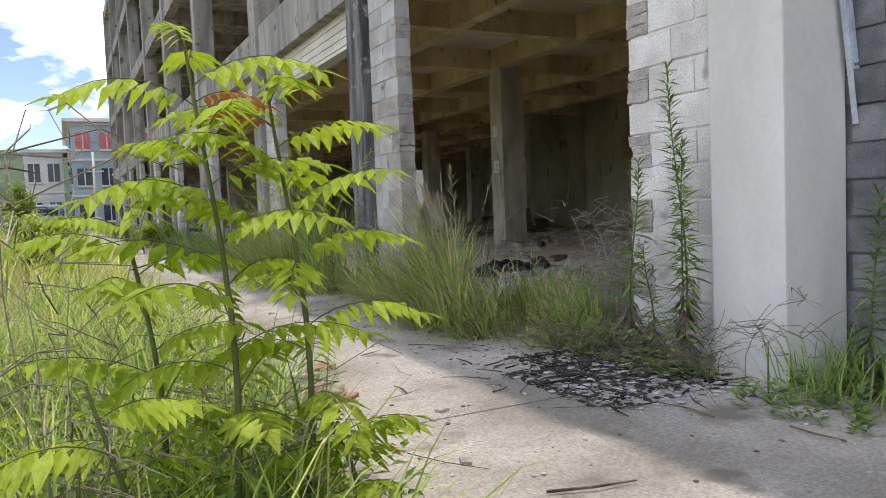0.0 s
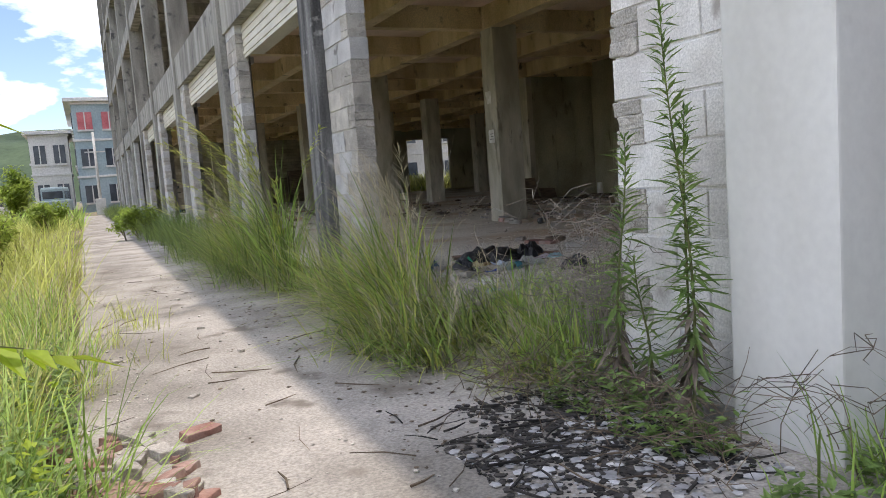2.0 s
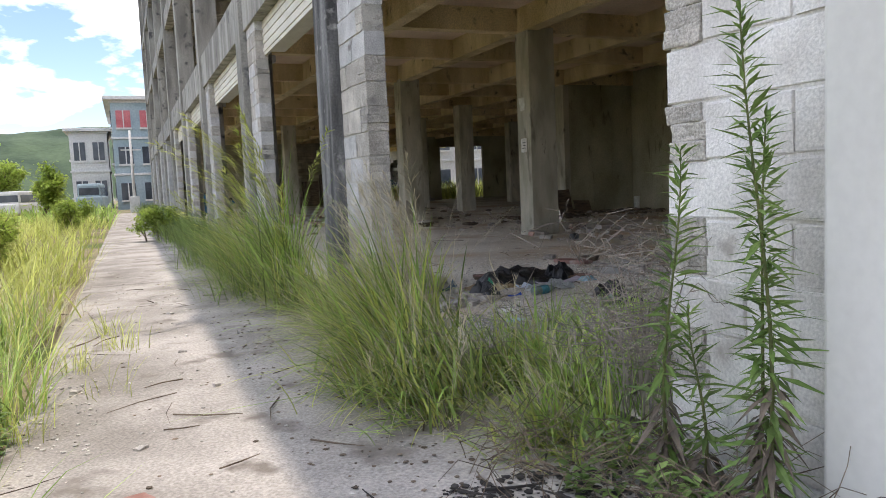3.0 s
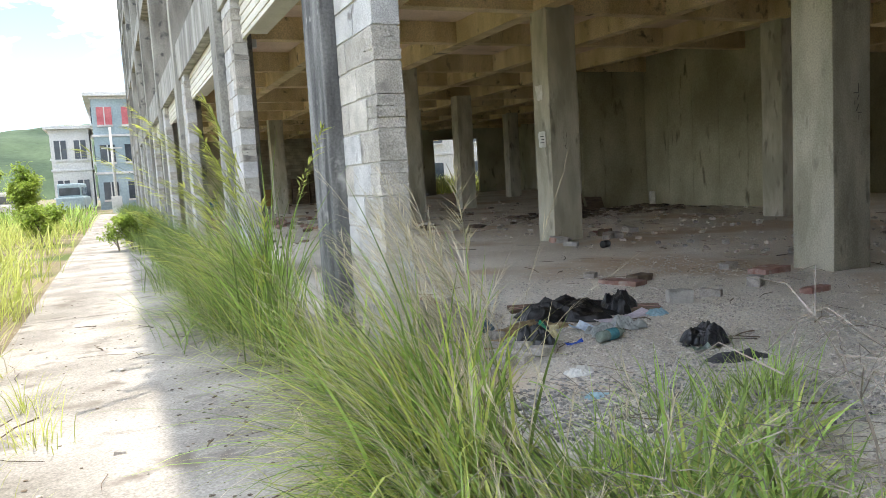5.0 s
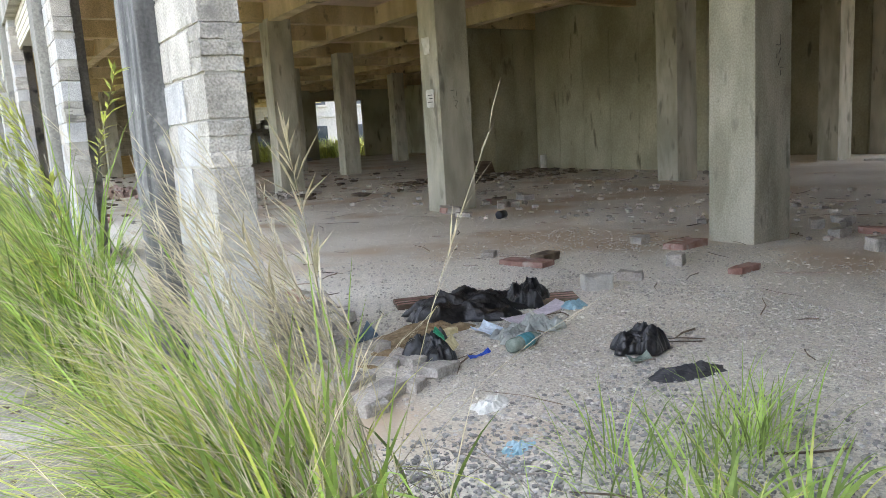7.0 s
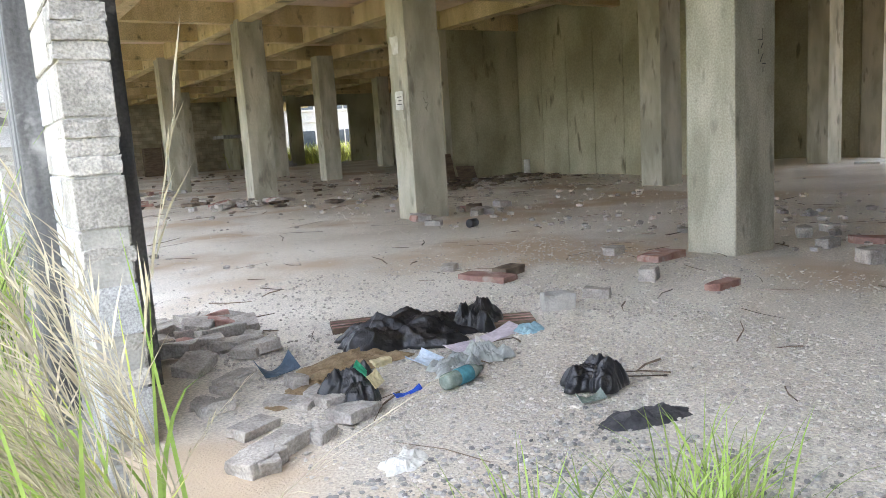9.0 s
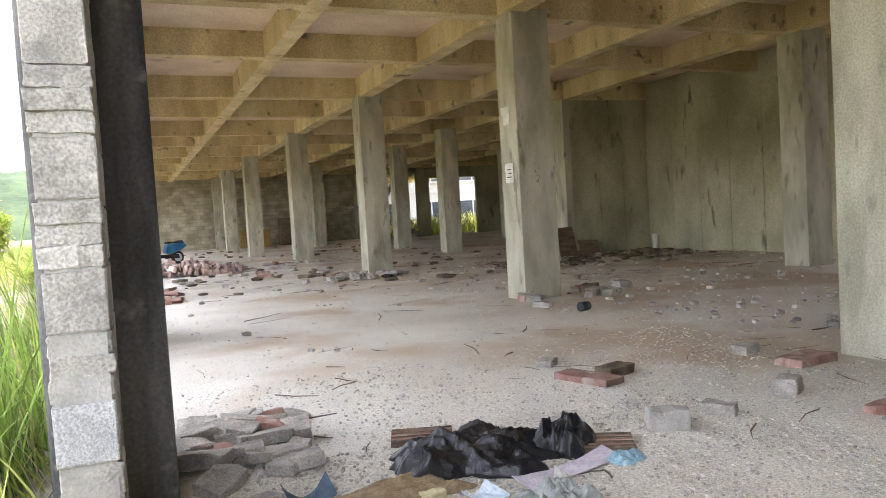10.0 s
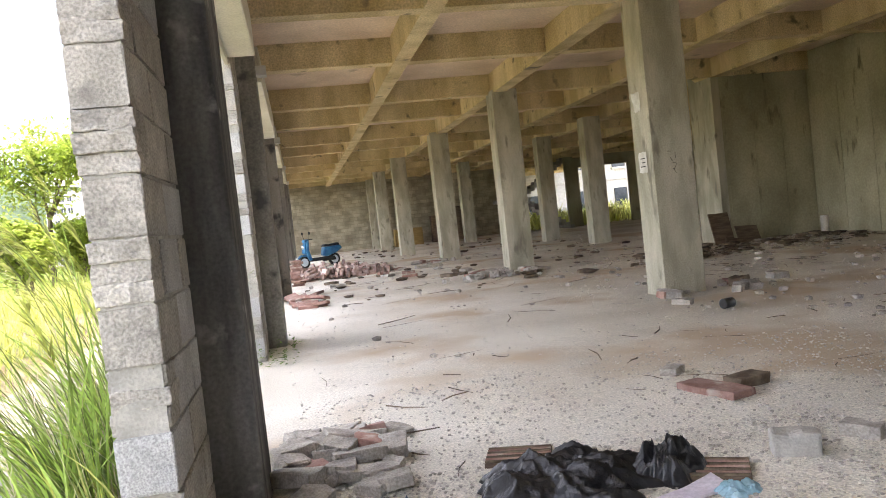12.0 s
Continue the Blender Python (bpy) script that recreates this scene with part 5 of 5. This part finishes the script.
profile_part("leg_shield", ((0.34, 0.3), (0.44, 0.28), (0.56, 0.62), (0.50, 1.0), (0.42, 1.0), (0.44, 0.62)), 0.19, SCOOT, scooter, "", 0.03)
profile_part("nose", ((0.5, 0.5), (0.62, 0.56), (0.6, 0.86), (0.5, 0.98)), 0.12, SCOOT, scooter, "", 0.035)
profile_part("front_mudguard", ((0.38, 0.4), (0.5, 0.5), (0.72, 0.52), (0.86, 0.38), (0.7, 0.46), (0.5, 0.44)), 0.07, SCOOT, scooter, "", 0.012)
profile_part("engine", ((-0.66, 0.2), (-0.62, 0.36), (-0.25, 0.36), (-0.15, 0.2)), 0.11, RUBBER, scooter, "dark engine and muffler", 0.03)
profile_part("seat", ((-0.86, 0.74), (-0.8, 0.84), (-0.5, 0.8), (-0.24, 0.82), (-0.16, 0.73)), 0.13, RUBBER, scooter, "black seat", 0.035)
sv, sf = [], []
tube(sv, sf, [Vector((0.36, -0.34, 1.06)), Vector((0.46, -0.16, 1.05)), Vector((0.47, 0.16, 1.05)), Vector((0.36, 0.34, 1.06))], [0.016] * 4, 8)
data_part("handlebar", sv, sf, RUBBER, scooter)
profile_part("dash", ((0.4, 0.98), (0.38, 1.08), (0.56, 1.06), (0.58, 0.96)), 0.13, SCOOT, scooter, "", 0.03)
for sy in (-1, 1):
    sv, sf = [], []
    tube(sv, sf, [Vector((0.44, 0.18 * sy, 1.06)), Vector((0.46, 0.24 * sy, 1.2)), Vector((0.44, 0.28 * sy, 1.26))], [0.008] * 3, 6)
    m = data_part("mirror_stem", sv, sf, RUBBER, scooter)
    bm = lathe(((-0.012, 0.03), (-0.008, 0.055), (0.008, 0.055), (0.012, 0.03)))
    bmesh.ops.transform(bm, matrix=pose(0.44, 0.3 * sy, 1.29), verts=bm.verts)
    part("mirror", bm, RUBBER, m, "", True)
bm = lathe(((0, 0.04), (0.02, 0.07), (0.05, 0.075)))
bmesh.ops.transform(bm, matrix=pose(0.58, 0, 0.78, 0, 12, 0), verts=bm.verts)
part("headlight", bm, PAPER, scooter, "", True)

OAK = material("yellow_veneer", (0.34, 0.22, 0.08), (0.46, 0.31, 0.12), 3, 50, 0.6, 0.1, (1, 1, 5))
for i, (x, w, h, m) in enumerate(((10.2, 1.6, 0.95, OAK), (12.0, 0.9, 1.5, WOOD), (13.2, 1.2, 1.9, WOOD))):
    ob = empty("old_cabinet", x, 46.6, FLOOR)
    tagged(ob, "discarded yellow veneer desk by the end wall" if m is OAK else "discarded dark wooden cabinet by the end wall", "cabinet", "discarded furniture")
    box("carcass", -w / 2, w / 2, -0.25, 0.25, -0.01, h, m, ob, 0.02)
    for k in (-1, 1):
        box("cabinet_door", k * w / 4 - w / 4 + 0.02, k * w / 4 + w / 4 - 0.02, -0.275, -0.25, 0.08, h - 0.08, m, ob, 0.008)
# concrete stair by the far opening
stair = empty("stair", 16.4, 43.9, FLOOR)
tagged(stair, "bare concrete stair flights at the far opening", "stair", kind="structure")
for i in range(11):
    rough_box("step", 0.24 * (10 - i), 0.24 * (11 - i), 0, 1.3, 0.17 * i - 0.14, 0.17 * (i + 1), CONCRETE, stair, 0.01, 0.002, 1, i)
    rough_box("step", 0.3 + 0.24 * i, 0.3 + 0.24 * (i + 1), 1.34, 2.0, 1.95 + 0.17 * i, 2.26 + 0.17 * i, CONCRETE, stair, 0.01, 0.002, 1, 40 + i)
bm = bmesh.new()
add_box(bm, -1.3, 0.3, 0, 2.0, 1.75, 1.92, 0.01)
part("landing", bm, CONCRETE, stair)
# small steel brackets on the facade columns, for the shutters
for y in ROWS[1:6]:
    ob = rough_box("shutter_bracket", FACE + COL - 0.04, FACE + COL + 0.12, y + 0.3, y + 0.45, 3.3, 3.42, CONCRETE_WHITE, None, 0.01, 0.004, 1, y)
    tagged(ob, "pale block bracket at the column's head", "bracket", "shutter brackets")


# ---- outside: trees, buildings, hill, vehicles ----
def tree(x, y, height, spread, seed, base, leaves, leaf_size, label, mat):
    r = random.Random(seed)
    ob = empty("tree", x, y, GROUND)
    tagged(ob, label, "tree", "trees in the field")
    sv, sf, lv, lf = [], [], [], []
    tips = []

    def limb(p, d, L, rad, depth):
        q = p + d * L * 0.5 + Vector((r.uniform(-.05, .05), r.uniform(-.05, .05), 0.03)) * L
        e = p + d * L
        tube(sv, sf, [p, q, e], [rad, rad * 0.8, rad * 0.6], 6)
        if depth == 0:
            tips.append((e, L))
            return
        for k in range(r.randint(2, 4)):
            nd = (d + Vector((r.uniform(-1, 1), r.uniform(-1, 1), r.uniform(-0.25, 0.6))) * spread).normalized()
            limb(e if k else q, nd, L * r.uniform(0.55, 0.8), rad * 0.55, depth - 1)
        tips.append((e, L * 0.7))

    for k in range(3 if base < 0.4 else 1):
        limb(Vector((r.gauss(0, 0.2), r.gauss(0, 0.2), -0.1)), Vector((r.uniform(-.15, .15), r.uniform(-.15, .15), 1)).normalized(), height * (0.42 if base > 0.4 else 0.3), 0.02 * height, 3)
    per = max(1, leaves // len(tips))
    for e, L in tips:
        for k in range(per):
            p = e + Vector((r.gauss(0, 1), r.gauss(0, 1), r.gauss(0, 0.7))) * L * 0.42
            leaf(lv, lf, p, (r.uniform(-1, 1), r.uniform(-1, 1), r.uniform(-0.8, 0.4)), (r.uniform(-.4, .4), r.uniform(-.4, .4), 1), leaf_size * r.uniform(0.7, 1.3), leaf_size * 0.5)
    data_part("trunk", sv, sf, BARK, ob)
    data_part("crown", lv, lf, mat, ob)


tree(-7.2, 41.5, 8.2, 0.8, 1, 0.6, 9000, 0.26, "slender tree with an open bright green crown", LEAF_TREE)
tree(-6.3, 36.0, 4.2, 0.7, 2, 0.2, 14000, 0.28, "bushy many-stemmed tree with yellow-green leaves", LEAF_TREE)
tree(-5.4, 41.0, 4.2, 0.7, 3, 0.2, 12000, 0.26, "bushy tree with yellow-green leaves in the field", LEAF_TREE)
tree(-12, 44, 5.0, 0.7, 4, 0.2, 5000, 0.25, "bushy tree behind the tall grass", LEAF_TREE)
tree(-2.2, 46, 3.6, 0.7, 5, 0.2, 5000, 0.2, "leafy shrub beside the path's far end", LEAF_TREE)
tree(-6.5, 62, 5.5, 0.7, 6, 0.2, 5000, 0.3, "bushy tree at the far end of the field", LEAF_TREE)
tree(-11, 75, 6.0, 0.7, 7, 0.2, 5000, 0.35, "bushy tree at the far end of the field", LEAF_TREE)
tree(0.2, 27, 1.6, 0.7, 8, 0.2, 2500, 0.12, "leafy shrub beside the path", LEAF_TREE)
tree(-0.5, 13.0, 1.7, 0.7, 21, 0.2, 2500, 0.09, "leafy bush among yellow grass beside the path", LEAF_TREE)
tree(-1.6, 17.5, 1.8, 0.7, 22, 0.2, 2500, 0.1, "leafy bush among yellow grass beside the path", LEAF_TREE)
tree(2.5, 22, 1.3, 0.7, 9, 0.2, 2500, 0.1, "small bright green shrub at the building's edge", LEAF_TREE)
stuff("weed_field", sward("east", 3500, 61, ((18, 34), (46.5, 57)), (0.9, 1.8), (0.05, 0.09), None, clump=0.8), GRASS_YELLOW, "sunlit grass beyond the far opening", "grass")
stuff("weed_field", sward("east2", 3500, 62, ((27, 60), (10, 50)), (0.5, 1.1), (0.05, 0.08), None, clump=1.0), GRASS_FRESH, "sunlit grass east of the building", "grass")

TEAL = material("grey_teal_render", (0.26, 0.34, 0.37), (0.36, 0.44, 0.47), 0.4, 6, 0.9, 0.1)
PALE = material("pale_facade", (0.55, 0.54, 0.52), (0.68, 0.67, 0.65), 0.3, 6, 0.9, 0.1)
GLASS_DARK = material("dark_window", (0.03, 0.04, 0.05), (0.07, 0.08, 0.10), 0.8, 8, 0.15, 0.0)
RED_PANEL = material("faded_red_panel", (0.42, 0.10, 0.11), (0.55, 0.17, 0.18), 0.8, 8, 0.7, 0.0)
BLUE_ROOF = material("blue_roof_sheet", (0.06, 0.22, 0.48), (0.10, 0.30, 0.58), 0.5, 8, 0.5, 0.1)


def house(name, x0, x1, y0, y1, h, storeys, bays, mat, label, roof_out=0.5, red=False):
    ob = empty(name, 0, 0, 0)
    tagged(ob, label, "building", "distant buildings")
    rough_box("wall", x0, x1, y0, y1, GROUND - 0.2, h, mat, ob, 0.05, 0.01, 2, x0)
    box("roof", x0 - roof_out, x1 + roof_out, y0 - roof_out, y1 + roof_out, h, h + 0.35, PALE, ob, 0.05)
    st = h / storeys
    for k in range(storeys):
        box("floor_band", x0 - 0.12, x1 + 0.12, y0 - 0.12, y1 + 0.12, k * st + st - 0.22, k * st + st - 0.02, PALE, ob, 0.02)
        for i in range(bays):
            w = (x1 - x0) / bays
            c = x0 + (i + 0.5) * w
            win = box("window", c - w * 0.3, c + w * 0.3, y0 - 0.09, y0 + 0.02, k * st + st * 0.25, k * st + st * 0.72, RED_PANEL if red and k == storeys - 1 else GLASS_DARK, ob, 0.01)
            box("frame", c - 0.05, c + 0.05, y0 - 0.13, y0 - 0.07, k * st + st * 0.25, k * st + st * 0.72, PALE, win)
            box("sill", c - w * 0.33, c + w * 0.33, y0 - 0.2, y0 - 0.02, k * st + st * 0.2, k * st + st * 0.25, PALE, win)
        m = int((y1 - y0) / 3.2)
        for i in range(m):
            c = y0 + (i + 0.5) * (y1 - y0) / m
            win = box("window", x0 - 0.09, x0 + 0.02, c - 0.8, c + 0.8, k * st + st * 0.3, k * st + st * 0.75, GLASS_DARK, ob, 0.01)
            box("sill", x0 - 0.2, x0 - 0.02, c - 0.9, c + 0.9, k * st + st * 0.25, k * st + st * 0.3, PALE, win)


house("apartment_house", 0.9, 9.0, 76, 100, 9.9, 3, 4, TEAL, "grey-teal three-storey house with red top panels", 0.6, True)
house("apartment_house", -3.6, 0.2, 92, 104, 8.4, 2, 2, PALE, "pale two-storey house with dark wide openings", 0.5)
house("tower_block", -60, -53, 216, 236, 19, 6, 4, PALE, "pale far apartment block behind the trees", 0.5)
house("tower_block", -50, -44, 226, 244, 16, 5, 4, PALE, "pale far apartment block behind the trees", 0.5)
house("warehouse", 10, 44, 62, 74, 6.4, 2, 9, PALE, "long pale low building beyond the far opening", 0.5)
house("shed", 44, 60, 16, 30, 3.0, 1, 4, PALE, "low shed with a blue sheet front", 0.6)
box("blue_fence", 42.5, 42.7, 10, 34, GROUND - 0.1, 1.9, BLUE_ROOF, None, 0.02)
tagged(bpy.data.objects["blue_fence"], "bright blue sheet-metal fence seen through an opening", "fence")
tree(40, 22, 6.0, 0.8, 14, 0.2, 5000, 0.35, "leafy tree above the blue fence", LEAF_TREE)
tree(39, 17, 5.0, 0.8, 15, 0.2, 5000, 0.35, "leafy tree above the blue fence", LEAF_TREE)

pole = empty("utility_pole", 2.2, 62, GROUND)
tagged(pole, "pale utility pole at the end of the path", "pole")
bm = lathe(((0, 0.12), (6.2, 0.08)))
bmesh.ops.transform(bm, matrix=pose(0, 0, -0.1, 0, -90, 0), verts=bm.verts)
part("shaft", bm, PALE, pole, "", True)
box("crossarm", -0.7, 0.7, -0.05, 0.05, 4.6, 4.7, PALE, pole)
box("cabinet", -0.35, 0.35, -0.25, 0.25, 0.0, 1.2, PALE, pole, 0.03)


def vehicle(x, y, rz, L, W, H, mat, name, label):
    ob = empty(name, x, y, GROUND, rz)
    tagged(ob, label, "vehicle", "parked vehicles")
    bm = bmesh.new()
    add_box(bm, -L / 2, L / 2, -W / 2, W / 2, 0.3, H * 0.55, 0.12)
    add_box(bm, -L * 0.42, L * 0.3, -W * 0.44, W * 0.44, H * 0.5, H, 0.18)
    part("body", bm, mat, ob)
    bm = bmesh.new()
    add_box(bm, -L * 0.38, L * 0.26, -W * 0.45, W * 0.45, H * 0.58, H * 0.86, 0.05)
    add_box(bm, -L * 0.425, L * 0.305, -W * 0.38, W * 0.38, H * 0.6, H * 0.86, 0.05)
    part("windows", bm, GLASS_DARK, ob)
    for sx in (-0.32, 0.32):
        for sy in (-1, 1):
            bm = lathe(((-0.1, 0.2), (-0.08, 0.32), (0.08, 0.32), (0.1, 0.2)))
            bmesh.ops.transform(bm, matrix=pose(sx * L, sy * W * 0.46, 0.32, 0, 0, 90), verts=bm.verts)
            part("wheel", bm, RUBBER, ob, "", True)


vehicle(-5.2, 62, 70, 4.4, 1.7, 1.9, PALE, "van", "white van parked beyond the tall grass")
vehicle(-1.0, 72, 85, 5.0, 2.0, 2.4, TEAL, "truck", "grey-blue truck parked by the far houses")

# wooded hills on the horizon
bm = bmesh.new()
bmesh.ops.create_grid(bm, x_segments=120, y_segments=40, size=0.5)
for v in bm.verts:
    x, y = v.co.x * 1900 - 350, 620 + (v.co.y + 0.5) * 500
    ridge = math.sin(math.pi * (v.co.y + 0.5)) ** 0.8
    hgt = 76 + 26 * noise.noise((x * 0.004, 3.1, 0)) + 10 * noise.noise((x * 0.015, y * 0.015, 1))
    v.co = Vector((x, y, GROUND - 2 + hgt * ridge * (1 if x < 120 else max(0.2, 1 - (x - 120) / 300)) + 5 * noise.noise((x * 0.06, y * 0.06, 2)) * ridge))
tagged(part("backdrop", bm, HILL, None, "", True), "low wooded green hills on the horizon", "hill", kind="structure")
